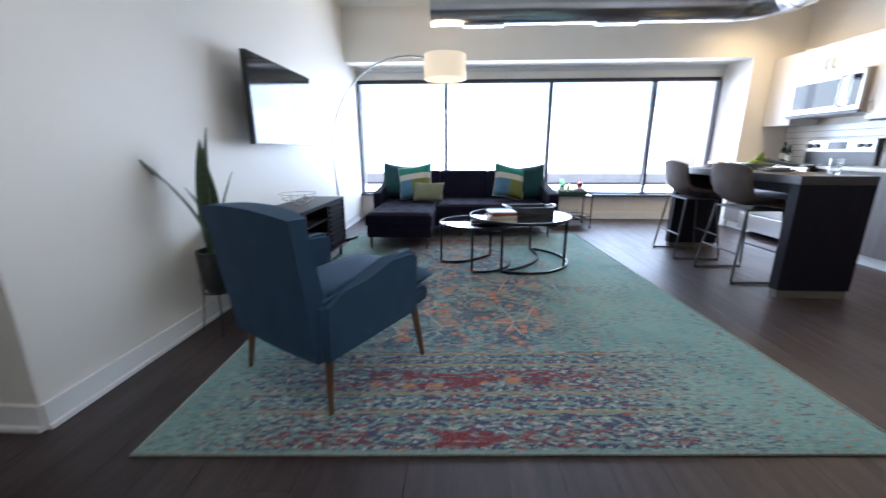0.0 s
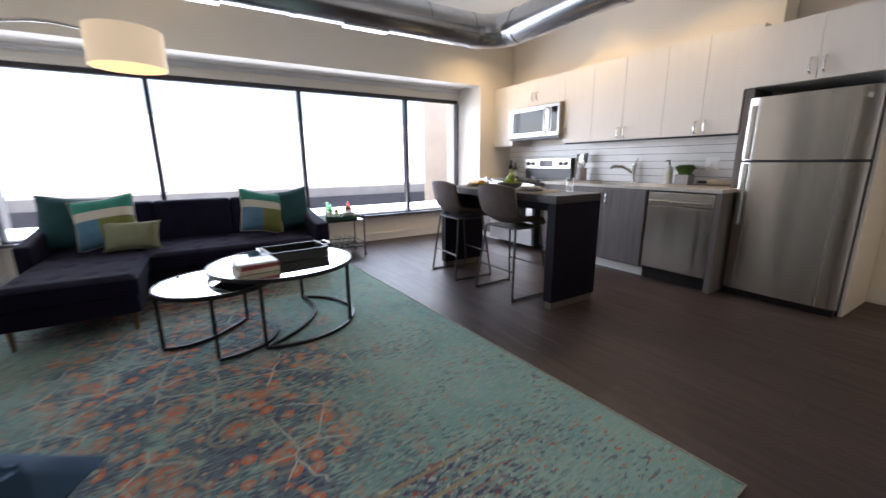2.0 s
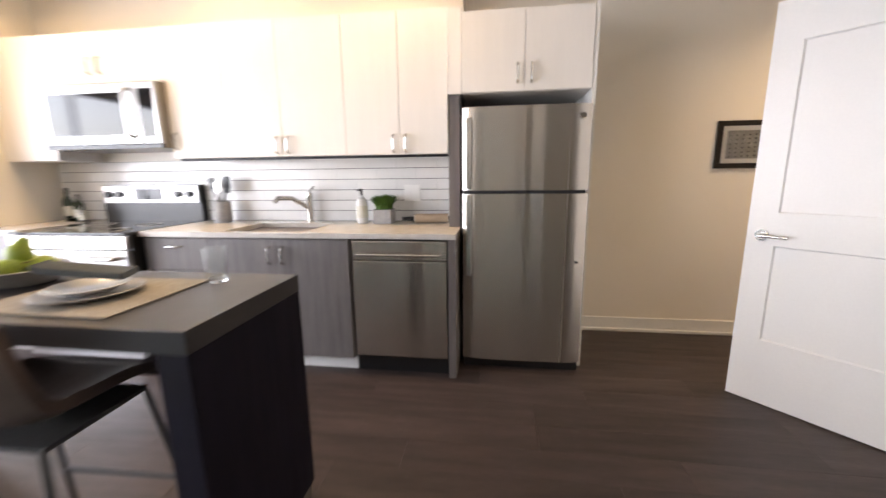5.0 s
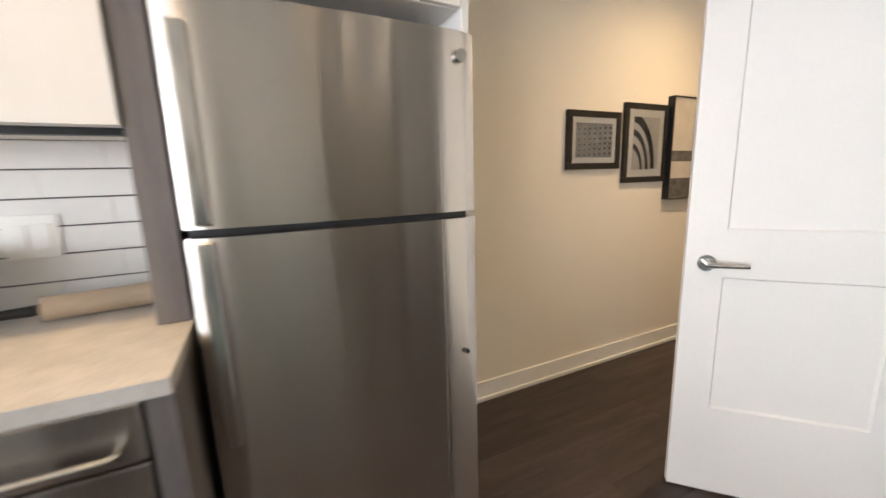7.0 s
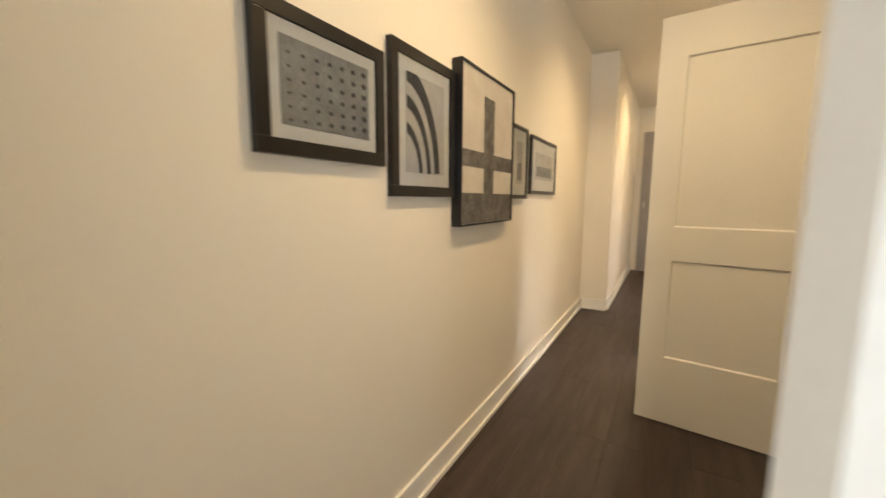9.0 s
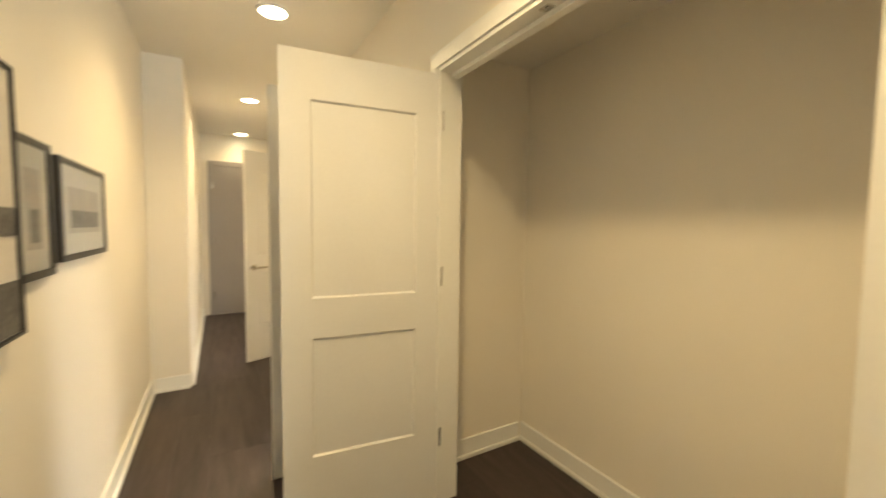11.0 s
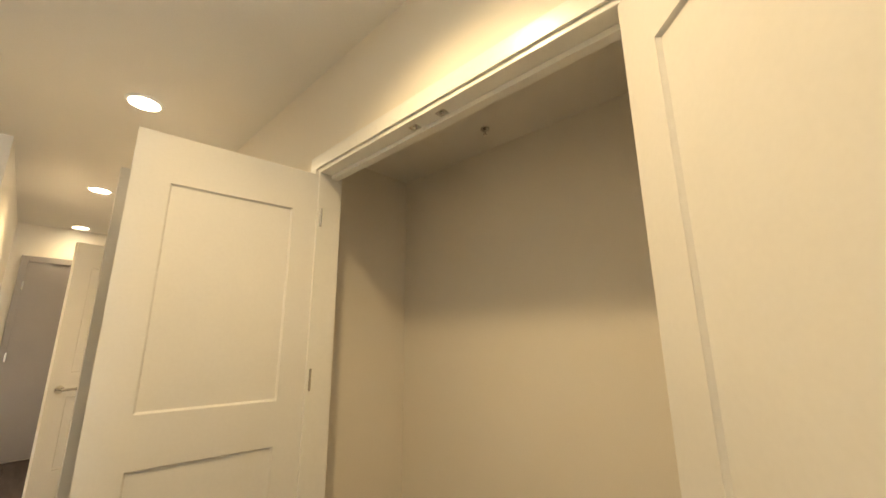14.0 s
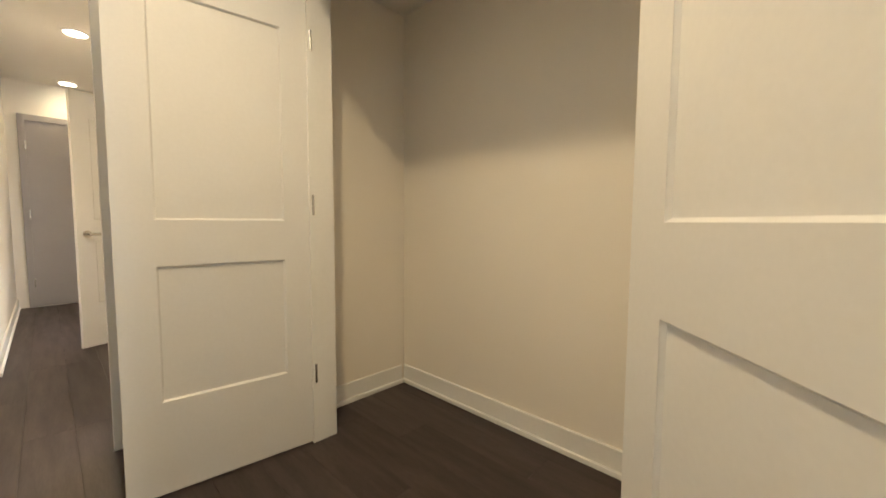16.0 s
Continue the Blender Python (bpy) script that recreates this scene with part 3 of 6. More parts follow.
def build_armchair(x, y, rz):
    """Upright wing chair, front towards local +y."""
    t = thing("armchair", x, y, 0.011, "slate blue upholstered armchair with tapered walnut legs, on the rug", "armchair", rz)
    W, D = 0.70, 0.66
    # seat box, slanting up to the front
    b = bmesh.new()
    prof = [(-0.36, 0.26), (0.345, 0.30), (0.365, 0.385), (-0.30, 0.36)]
    vs = [[b.verts.new((sx * 0.33, py, pz)) for py, pz in prof] for sx in (-1, 1)]
    for i in range(4):
        b.faces.new((vs[0][i], vs[0][(i + 1) % 4], vs[1][(i + 1) % 4], vs[1][i]))
    b.faces.new(vs[0])
    b.faces.new(vs[1][::-1])
    bmesh.ops.bevel(b, geom=b.edges[:], offset=0.02, segments=2, affect="EDGES")
    part("seat_base", b, BLUE, t, world=False, smooth=True)
    part("seat_cushion", cushion(0.575, 0.68, 0.16, pose(0, 0.11, 0.392, 4, 0, 0), 0.28, 12), BLUE, t, world=False, smooth=True)
    # back, a leaning padded slab wider at the top
    b = bmesh.new()
    n, k = 10, 14
    gr = []
    for s in (0, 1):
        g = []
        for i in range(n + 1):
            u = 2 * i / n - 1
            row = []
            for j in range(k + 1):
                v = j / k
                wid = 0.318 + 0.012 * v
                z = 0.25 + (0.612 - 0.022 * u * u) * v
                yb = -0.345 - 0.075 * v - 0.03 * (1 - u * u) * (1 - s) * 0.6
                thick = (0.125 - 0.035 * v) * (1 - abs(u) ** 6 * 0.25)
                row.append(b.verts.new((u * wid, yb + (thick + 0.02 * (1 - u * u) if s else 0), z)))
            g.append(row)
        gr.append(g)
    for g in gr:
        for i in range(n):
            for j in range(k):
                b.faces.new((g[i][j], g[i + 1][j], g[i + 1][j + 1], g[i][j + 1]))
    for i in range(n):
        for j in (0, k):
            b.faces.new((gr[0][i][j], gr[0][i + 1][j], gr[1][i + 1][j], gr[1][i][j]))
    for j in range(k):
        for i in (0, n):
            b.faces.new((gr[0][i][j], gr[0][i][j + 1], gr[1][i][j + 1], gr[1][i][j]))
    bmesh.ops.bevel(b, geom=[e for e in b.edges if e.calc_face_angle(0) > 1.0], offset=0.018, segments=3, affect="EDGES")
    part("backrest", b, BLUE, t, world=False, smooth=True)
    # arms: solid side panels, top sloping from the back down to a rounded front
    for s in (-1, 1):
        b = bmesh.new()
        pro = [(-0.34, 0.25), (0.225, 0.29), (0.238, 0.575), (0.218, 0.608), (0.165, 0.618), (0.05, 0.597), (-0.10, 0.55), (-0.23, 0.512), (-0.33, 0.505)]
        a = [b.verts.new((s * 0.285, p, q)) for p, q in pro]
        c = [b.verts.new((s * 0.365, p, q)) for p, q in pro]
        b.faces.new(a)
        b.faces.new(c[::-1])
        for i in range(len(pro)):
            b.faces.new((a[i], a[(i + 1) % len(pro)], c[(i + 1) % len(pro)], c[i]))
        bmesh.ops.bevel(b, geom=b.edges[:], offset=0.02, segments=3, affect="EDGES")
        part("arm", b, BLUE, t, world=False, smooth=True)
    for sx in (-1, 1):
        for sy in (-1, 1):
            part("leg", leg(sx * 0.29, sy * 0.27, 0, 0.30, 0.011, 0.022, (sx * 0.03, sy * 0.035)), LEGW, t, "tapered walnut leg", world=False, smooth=True)
    return t


build_armchair(2.165, 1.09, -33)


def build_sofa():
    t = thing("sectional_sofa", 2.85, 4.3, 0.0, "dark navy tufted sectional sofa with a chaise, below the window", "sofa")
    x0, x1, yb = 1.66, 4.0, 5.06
    part("base", box(x0 + 0.04, 4.10, 0.15, x1 - 0.02, yb - 0.02, 0.29, 0.02), NAVY, t, smooth=True)
    part("chaise_base", box(1.76, 3.40, 0.15, 2.47, 4.098, 0.285, 0.02), NAVY, t, smooth=True)

    def tufted(xa, ya, xb, yb2, z0, z1, nx, ny):
        b = bmesh.new()
        gx, gy = 36, 36
        g = []
        tx = [xa + (xb - xa) * (i + 0.5) / nx for i in range(nx)]
        ty = [ya + (yb2 - ya) * (i + 0.5) / ny for i in range(ny)]
        for i in range(gx + 1):
            row = []
            for j in range(gy + 1):
                x, y = xa + (xb - xa) * i / gx, ya + (yb2 - ya) * j / gy
                e = min((x - xa), (xb - x), (y - ya), (yb2 - y)) / 0.05
                z = z1 - 0.03 * (1 - min(1, max(0, e))) ** 2
                for p in tx:
                    for q in ty:
                        z -= 0.022 * math.exp(-((x - p) ** 2 + (y - q) ** 2) / 0.0011)
                row.append(b.verts.new((x, y, z)))
            g.append(row)
        for i in range(gx):
            for j in range(gy):
                b.faces.new((g[i][j], g[i + 1][j], g[i + 1][j + 1], g[i][j + 1]))
        low = {}
        rim = [g[i][0] for i in range(gx + 1)] + [g[gx][j] for j in range(1, gy + 1)] + [g[i][gy] for i in range(gx - 1, -1, -1)] + [g[0][j] for j in range(gy - 1, 0, -1)]
        lo = [b.verts.new((v.co.x, v.co.y, z0)) for v in rim]
        for i in range(len(rim)):
            b.faces.new((rim[i], rim[(i + 1) % len(rim)], lo[(i + 1) % len(rim)], lo[i]))
        b.faces.new(lo)
        return b
    part("chaise_cushion", tufted(1.75, 3.39, 2.48, 4.86, 0.288, 0.425, 4, 4), NAVY, t, "tufted chaise cushion", smooth=True)
    part("seat_cushion", tufted(2.485, 4.06, 3.86, 4.86, 0.292, 0.43, 6, 3), NAVY, t, "tufted seat cushion", smooth=True)
    for xa, xb in ((1.76, 2.48), (2.485, 3.17), (3.175, 3.86)):
        b = box(xa, 4.83, 0.40, xb, 5.0, 0.80, 0.035, 3)
        for v in b.verts:
            v.co.y += 0.10 * (v.co.z - 0.4) / 0.4
        part("back_cushion", b, NAVY, t, smooth=True)
    b = box(x0 + 0.06, 5.02, 0.15, x1 - 0.02, yb + 0.01, 0.76, 0.02)
    part("back_frame", b, NAVY, t, smooth=True)
    for xa, xb in ((x0, x0 + 0.10), (x1 - 0.14, x1)):
        b = box(xa, 4.08 if xa > 2 else 4.2, 0.15, xb, yb, 0.56, 0.03, 3)
        for v in b.verts:
            if v.co.z > 0.4 and v.co.y > 4.7:
                v.co.z += 0.10
        part("arm", b, NAVY, t, smooth=True)
    for lx, ly in ((1.80, 3.45), (2.42, 3.45), (1.75, 4.98), (3.9, 4.98), (3.9, 4.16), (2.8, 4.16)):
        part("leg", leg(lx, ly, 0.012 if ly < 4.25 else 0.0, 0.16, 0.012, 0.022), LEGW, t, "tapered wooden leg", smooth=True)


build_sofa()
TEALV = mat("dark_teal_velvet", (0.010, 0.075, 0.085), 0.8, var=0.25, scale=10, fine=300, bump=0.2)
SAGE = mat("sage_velvet", (0.26, 0.28, 0.17), 0.85, var=0.2, scale=10, fine=300, bump=0.25)
TEALG = mat("green_weave", (0.03, 0.26, 0.20), 0.85, var=0.2, scale=14, fine=300, bump=0.25)
CREAM = mat("cream_weave", (0.62, 0.60, 0.53), 0.9, var=0.1, scale=14, fine=300, bump=0.25)
OLIVE = mat("olive_weave", (0.20, 0.22, 0.06), 0.88, var=0.2, scale=14, fine=300, bump=0.25)
SKYB = mat("blue_weave", (0.10, 0.24, 0.36), 0.88, var=0.2, scale=14, fine=300, bump=0.25)


def plain_pillow(name, m, w, d, h, material, label):
    ob = link_mesh(name, cushion(w, d, h, Matrix.Identity(4), 0.42, 12, 1.0), material, True)
    ob.matrix_basis = m
    return tagged(ob, label, "pillow", "pillows on the sofa")


def block_pillow(m, w, d, h, label):
    """A pillow in four colour blocks with a cream welt."""
    t = new("throw_pillow")
    t.matrix_basis = m
    tagged(t, label, "pillow", "pillows on the sofa")
    n = 16
    full = cushion(w, d, h, Matrix.Identity(4), 0.42, n, 1.0)
    me = bpy.data.meshes.new("cover")
    bmesh.ops.recalc_face_normals(full, faces=full.faces)
    for co, no in (((0, 0.21 * d, 0), (0, 1, 0)), ((0, 0.04 * d, 0), (0, 1, 0)), ((-0.05 * w, 0, 0), (1, 0, 0))):
        bmesh.ops.bisect_plane(full, geom=full.verts[:] + full.edges[:] + full.faces[:], plane_co=co, plane_no=no)
    for fc in full.faces:
        c = fc.calc_center_median()
        u, v = c.x / (w / 2), c.y / (d / 2)
        fc.material_index = 0 if v > 0.42 else 1 if v > 0.08 else (2 if u < -0.1 else 3)
    full.to_mesh(me)
    full.free()
    for q in (TEALG, CREAM, SKYB, OLIVE):
        me.materials.append(q)
    me.polygons.foreach_set("use_smooth", [True] * len(me.polygons))
    c = new("cover", me)
    c.parent = t
    k = 0.5 * 0.985
    part("welt", tube([(-w * k, -d * k, 0), (0, -d * k * 0.9, 0), (w * k, -d * k, 0), (w * k * 0.9, 0, 0), (w * k, d * k, 0), (0, d * k * 0.9, 0), (-w * k, d * k, 0), (-w * k * 0.9, 0, 0)], 0.006, 6, closed=True), CREAM, t, "cream welt", world=False)


plain_pillow("throw_pillow", pose(1.93, 4.72, 0.66, 76, 7, 8), 0.50, 0.48, 0.16, TEALV, "dark teal velvet throw pillow leaning on the sofa back")
block_pillow(pose(2.17, 4.58, 0.665, 70, -9, -8), 0.48, 0.46, 0.17, "colour blocked green, cream and olive pillow on the chaise")
plain_pillow("lumbar_pillow", pose(2.36, 4.40, 0.55, 66, 0, -8), 0.42, 0.27, 0.13, SAGE, "small sage green lumbar pillow on the chaise")
plain_pillow("throw_pillow", pose(3.72, 4.70, 0.655, 76, -8, -16), 0.46, 0.46, 0.16, TEALV, "dark teal velvet throw pillow in the sofa corner")
block_pillow(pose(3.44, 4.60, 0.665, 70, 12, 18), 0.46, 0.46, 0.16, "colour blocked green, cream and olive pillow at the sofa end")


def build_table(name, cx, cy, r, z, posts, a0, a1, concave, label):
    t = thing(name, cx, cy, 0.012, label, "table", group="nesting coffee tables")
    top = lathe([(r - 0.012, z - 0.008), (r - 0.012, z - 0.002)], cx, cy, 72)
    part("tabletop", top, MIRRORG, t, "mirrored glass top", smooth=True)
    ring = tube(arc(cx, cy, z - 0.012, r - 0.004, 0, 355, 71), 0.01, 4, closed=True, flat=(0.006, 0.013))
    part("rim", ring, BLACKM, t, "black metal rim", smooth=True)
    for a in posts:
        x, y = cx + (r - 0.012) * math.cos(radians(a)), cy + (r - 0.012) * math.sin(radians(a))
        part("leg", box(x - 0.011, y - 0.011, 0.03, x + 0.011, y + 0.011, z - 0.025, 0.002), BLACKM, t)
    part("base_arc", tube(arc(cx, cy, 0.023, r - 0.012, a0, a1, 48), 0.01, flat=(0.009, 0.011)), BLACKM, t)
    part("base_arc", tube(concave, 0.01, flat=(0.009, 0.011)), BLACKM, t)


def pt(cx, cy, r, a):
    return Vector((cx + r * math.cos(radians(a)), cy + r * math.sin(radians(a)), 0.023))


def dent(a, b, bulge, n=20):
    mid = (a + b) / 2 + bulge
    return [a * (1 - q) ** 2 + mid * 2 * q * (1 - q) + b * q * q for q in [i / n for i in range(n + 1)]]


BT, ST = (3.37, 3.05), (2.94, 2.94)
build_table("coffee_table", *BT, 0.485, 0.475, (-116, -36, 66), -116, 66, dent(pt(*BT, 0.473, 66), pt(*BT, 0.473, -116), Vector((0.36, -0.10, 0))), "large round mirrored coffee table with black frame, on the rug")
build_table("side_table", *ST, 0.345, 0.425, (-97, 178, 60), -97, 0, dent(pt(*ST, 0.333, 178), pt(*ST, 0.333, 60), Vector((-0.02, -0.25, 0))), "small round mirrored coffee table tucked under the larger one")


def build_book(x, y, z, w, d, h, rz, cover, label):
    t = thing("book", x, y, z, label, "book", rz, "books on the coffee table")
    part("page_block", box(-w / 2 + 0.004, -d / 2 + 0.004, 0.003, w / 2 - 0.004, d / 2 - 0.004, h - 0.003), PAPER, t, world=False)
    b = box(-w / 2, -d / 2, 0, w / 2, d / 2, 0.003, 0.0008, 1)
    box(-w / 2, -d / 2, h - 0.003, w / 2, d / 2, h, 0.0008, 1, bm=b)
    box(-w / 2, -d / 2, 0.003, -w / 2 + 0.003, d / 2, h - 0.003, bm=b)
    part("cover", b, cover, t, world=False)


WHITEB = mat("white_cover", (0.72, 0.70, 0.70), 0.4, var=0.08, scale=14)
REDB = mat("red_cover", (0.30, 0.035, 0.04), 0.45, var=0.2, scale=14)
CREAMB = mat("cream_cover", (0.58, 0.50, 0.36), 0.5, var=0.15, scale=14)
build_book(3.17, 2.86, 0.475, 0.19, 0.25, 0.028, 100, CREAMB, "cream book at the bottom of the stack")
build_book(3.175, 2.86, 0.503, 0.18, 0.24, 0.026, 104, REDB, "dark red book in the middle of the stack")
build_book(3.17, 2.87, 0.529, 0.19, 0.245, 0.012, 97, WHITEB, "white book on top of the stack")
tr = thing("serving_tray", 3.47, 3.12, 0.475, "dark mirrored serving tray with metal handles on the coffee table", "tray", 6)
part("tray_bottom", box(-0.21, -0.14, 0.0, 0.21, 0.14, 0.008), BLACKP, tr, world=False)
for a in ((-0.21, -0.14, 0.21, -0.128), (-0.21, 0.128, 0.21, 0.14), (-0.21, -0.128, -0.198, 0.128), (0.198, -0.128, 0.21, 0.128)):
    part("tray_side", box(a[0], a[1], 0.008, a[2], a[3], 0.075, 0.002), FRAMEB, tr, world=False)
for s in (-1, 1):
    part("handle", tube(bend([(s * 0.20, -0.07, 0.07), (s * 0.25, -0.07, 0.085), (s * 0.25, 0.07, 0.085), (s * 0.20, 0.07, 0.07)], 0.02), 0.005, 8), CHROME, tr, "bright metal handle", world=False, smooth=True)


def build_credenza():
    x0, x1, y0, y1, z1 = 1.18, 1.57, 1.72, 3.26, 0.62
    t = thing("media_console", 1.37, 2.5, 0, "espresso wood media console with slatted doors and open shelves", "console")
    part("top", box(x0, y0, z1 - 0.03, x1, y1, z1, 0.003), CREDW, t)
    part("bottom", box(x0, y0, 0.14, x1, y1, 0.17, 0.003), CREDW, t)
    for y in (y0, 2.28, 2.80, y1 - 0.025):
        part("side_panel", box(x0, y, 0.17, x1 - (0.0 if y in (y0, y1 - 0.025) else 0.02), y + 0.025, z1 - 0.03, 0.002), CREDW, t)
    part("back_panel", box(x0, y0 + 0.025, 0.17, x0 + 0.012, y1 - 0.025, z1 - 0.03), CREDW, t)
    for z in (0.32, 0.45):
        part("shelf", box(x0 + 0.012, 2.305, z, x1 - 0.03, 2.80, z + 0.018), CREDW, t)
    for ya, yb in ((y0 + 0.03, 2.275), (2.83, y1 - 0.03)):
        d = part("door", box(x1 - 0.035, ya, 0.175, x1 - 0.02, yb, z1 - 0.035), CREDW, t)
        for i in range(9):
            z = 0.185 + i * 0.045
            part("slat", box(x1 - 0.019, ya + 0.004, z, x1 - 0.003, yb - 0.004, z + 0.028, 0.003), CREDW, d)
    for lx in (x0 + 0.05, x1 - 0.05):
        for ly in (y0 + 0.06, y1 - 0.06):
            part("leg", leg(lx, ly, 0, 0.145, 0.013, 0.02), CREDW, t, smooth=True)


build_credenza()
GREENB = mat("green_cover", (0.10, 0.15, 0.10), 0.5, var=0.2, scale=14)
NAVYB = mat("navy_cover", (0.05, 0.06, 0.13), 0.5, var=0.2, scale=14)
for i, (c, dz) in enumerate(((NAVYB, 0.0), (CREAMB, 0.026), (NAVYB, 0.052), (GREENB, 0.078))):
    k = thing("book", 1.42, 2.5, 0.17 + dz, "stacked book on the lower console shelf", "book", 88 + 4 * i, "books in the console")
    part("page_block", box(-0.10, -0.08, 0.003, 0.096, 0.08, 0.022), PAPER, k, world=False)
    part("cover", box(-0.104, -0.083, 0, 0.104, 0.083, 0.003, bm=box(-0.104, -0.083, 0.022, 0.104, 0.083, 0.025)), c, k, world=False)
wb = thing("wire_bowl", 1.36, 2.62, 0.62, "round wire bowl on the media console", "bowl")
for r, z in ((0.16, 0.10), (0.13, 0.055), (0.085, 0.02), (0.05, 0.004)):
    part("wire_ring", tube(arc(1.36, 2.62, 0.62 + z, r, 0, 350, 35), 0.003, 6, closed=True), CHROME, wb, smooth=True)
for i in range(8):
    a = i * 45
    part("wire_rib", tube([(1.36 + r * math.cos(radians(a)), 2.62 + r * math.sin(radians(a)), 0.62 + z) for r, z in ((0.05, 0.004), (0.085, 0.02), (0.13, 0.055), (0.16, 0.10))], 0.0022, 5), CHROME, wb)
dish = thing("dish", 1.40, 1.98, 0.62, "shallow dark dish on the media console", "dish")
part("bowl", lathe([(0.0, 0.621), (0.05, 0.621), (0.09, 0.632), (0.10, 0.645), (0.094, 0.645), (0.05, 0.628), (0.0, 0.627)], 1.40, 1.98, 28), BLACKP, dish, smooth=True)

# television on a wall arm
tv = thing("television", 1.28, 2.65, 1.13, "flat black television on a wall mount above the console", "television")
part("bezel", box(1.285, 2.08, 1.13, 1.325, 3.20, 1.755, 0.004), BLACKP, tv)
part("screen", box(1.3255, 2.088, 1.142, 1.3285, 3.192, 1.747), SCREEN, tv, "glossy dark screen")
part("wall_mount", box(1.15, 2.45, 1.33, 1.285, 2.83, 1.58, 0.01), BLACKM, tv)

# arc lamp
al = thing("arc_floor_lamp", 1.32, 3.98, 0, "arc floor lamp with a lit linen drum shade and round base", "lamp")
part("base", lathe([(0.0, 0.0), (0.165, 0.0), (0.17, 0.012), (0.165, 0.035), (0.03, 0.045), (0.0, 0.045)], 1.32, 3.98, 40), BLACKM, al, smooth=True)
pole = [(1.32, 3.98, 0.04), (1.28, 3.98, 0.55), (1.25, 3.97, 1.0)]
for i in range(1, 15):
    a = math.pi * i / 14 * 0.60
    pole.append((1.25 + 0.98 * (1 - math.cos(a)) * 0.96, 3.97 - 0.16 * i / 14, 1.0 + 1.08 * math.sin(a) ** 0.95))
pole.append((2.40, 3.78, 2.085))
pole.append((2.61, 3.72, 2.075))
part("pole", tube(pole, 0.011, 10), CHROME, al, "brushed curved pole", smooth=True)
part("stem", tube([(2.61, 3.72, 2.078), (2.61, 3.72, 2.0)], 0.006, 8), CHROME, al)
sh = lathe([(0.222, 1.815), (0.222, 2.055), (0.218, 2.055), (0.218, 1.815)], 2.61, 3.72, 48)
part("shade", sh, SHADE, al, "lit cream linen drum shade", smooth=True)
part("diffuser", lathe([(0.0, 1.828), (0.216, 1.828), (0.216, 1.831), (0.0, 1.831)], 2.61, 3.72, 40), glow("lamp_diffuser", (1.0, 0.86, 0.62), 0.4), al, "white diffuser")

# ---- duct ----
du = thing("air_duct", 4.2, 3.56, 2.45, "exposed round galvanised air duct below the ceiling", "duct")
RD, DX, DY, DZ = 0.155, 5.74, 3.58, 2.445
part("duct_run", tube([(2.48, DY, DZ), (5.42, DY, DZ)], RD, 36), GALV, du, smooth=True)
el = [(DX - 0.32 + 0.32 * math.sin(radians(a)), DY - 0.32 + 0.32 * math.cos(radians(a)), DZ) for a in range(0, 91, 18)]
part("elbow", tube(el, RD, 36), GALV, du)
part("duct_run", tube([(DX, DY - 0.32, DZ), (DX, 0.2, DZ)], RD, 36), GALV, du, smooth=True)
for x in (2.5, 3.7, 4.9, 5.40):
    part("seam_band", tube([(x - 0.02, DY, DZ), (x + 0.02, DY, DZ)], RD + 0.006, 36), GALV, du, smooth=True)
for y in (3.24, 2.1, 0.9):
    part("seam_band", tube([(DX, y - 0.02, DZ), (DX, y + 0.02, DZ)], RD + 0.006, 36), GALV, du, smooth=True)
for x, y in ((3.7, DY), (4.9, DY), (DX, 2.1), (DX, 0.9)):
    part("hanger_rod", tube([(x, y, DZ + RD), (x, y, CZ)], 0.006, 8), GALV, du)
for x in (3.0, 4.3):
    part("vent_grille", box(x - 0.2, DY - 0.045, DZ - RD - 0.012, x + 0.2, DY + 0.045, DZ - RD + 0.02, 0.004), GALV, du, "flat supply grille")

# ---- kitchen ----


def pull(parent, x, y, z, vertical=True, l=0.11):
    """A bowed bar pull on a front facing -x."""
    h = l / 2
    if vertical:
        pts = [(x, y, z - h), (x - 0.028, y, z - h + 0.008), (x - 0.028, y, z + h - 0.008), (x, y, z + h)]
    else:
        pts = [(x, y - h, z), (x - 0.028, y - h + 0.008, z), (x - 0.028, y + h - 0.008, z), (x, y + h, z)]
    part("handle", tube(bend(pts, 0.02, 4), 0.0072, 8), CHROME, parent, "bright metal bar handle", smooth=True)


def wall_cabinet(y0, y1, z0, z1, seams, handles, label, xf=6.92, xb=7.27):
    t = thing("wall_cabinet", (xf + xb) / 2, (y0 + y1) / 2, z0, label, "cabinet", group="wall cabinets")
    part("body", box(xf + 0.02, y0 + 0.001, z0, xb, y1 - 0.001, z1, 0.002), UCAB, t)
    edges = [y0, *seams, y1]
    for a, b in zip(edges, edges[1:]):
        d = part("door", box(xf, a + 0.0015, z0 + 0.002, xf + 0.018, b - 0.0015, z1 - 0.002, 0.0015), UCAB, t)
        for hy, hz in handles:
            if a < hy < b:
                pull(d, xf, hy, hz)
    return t


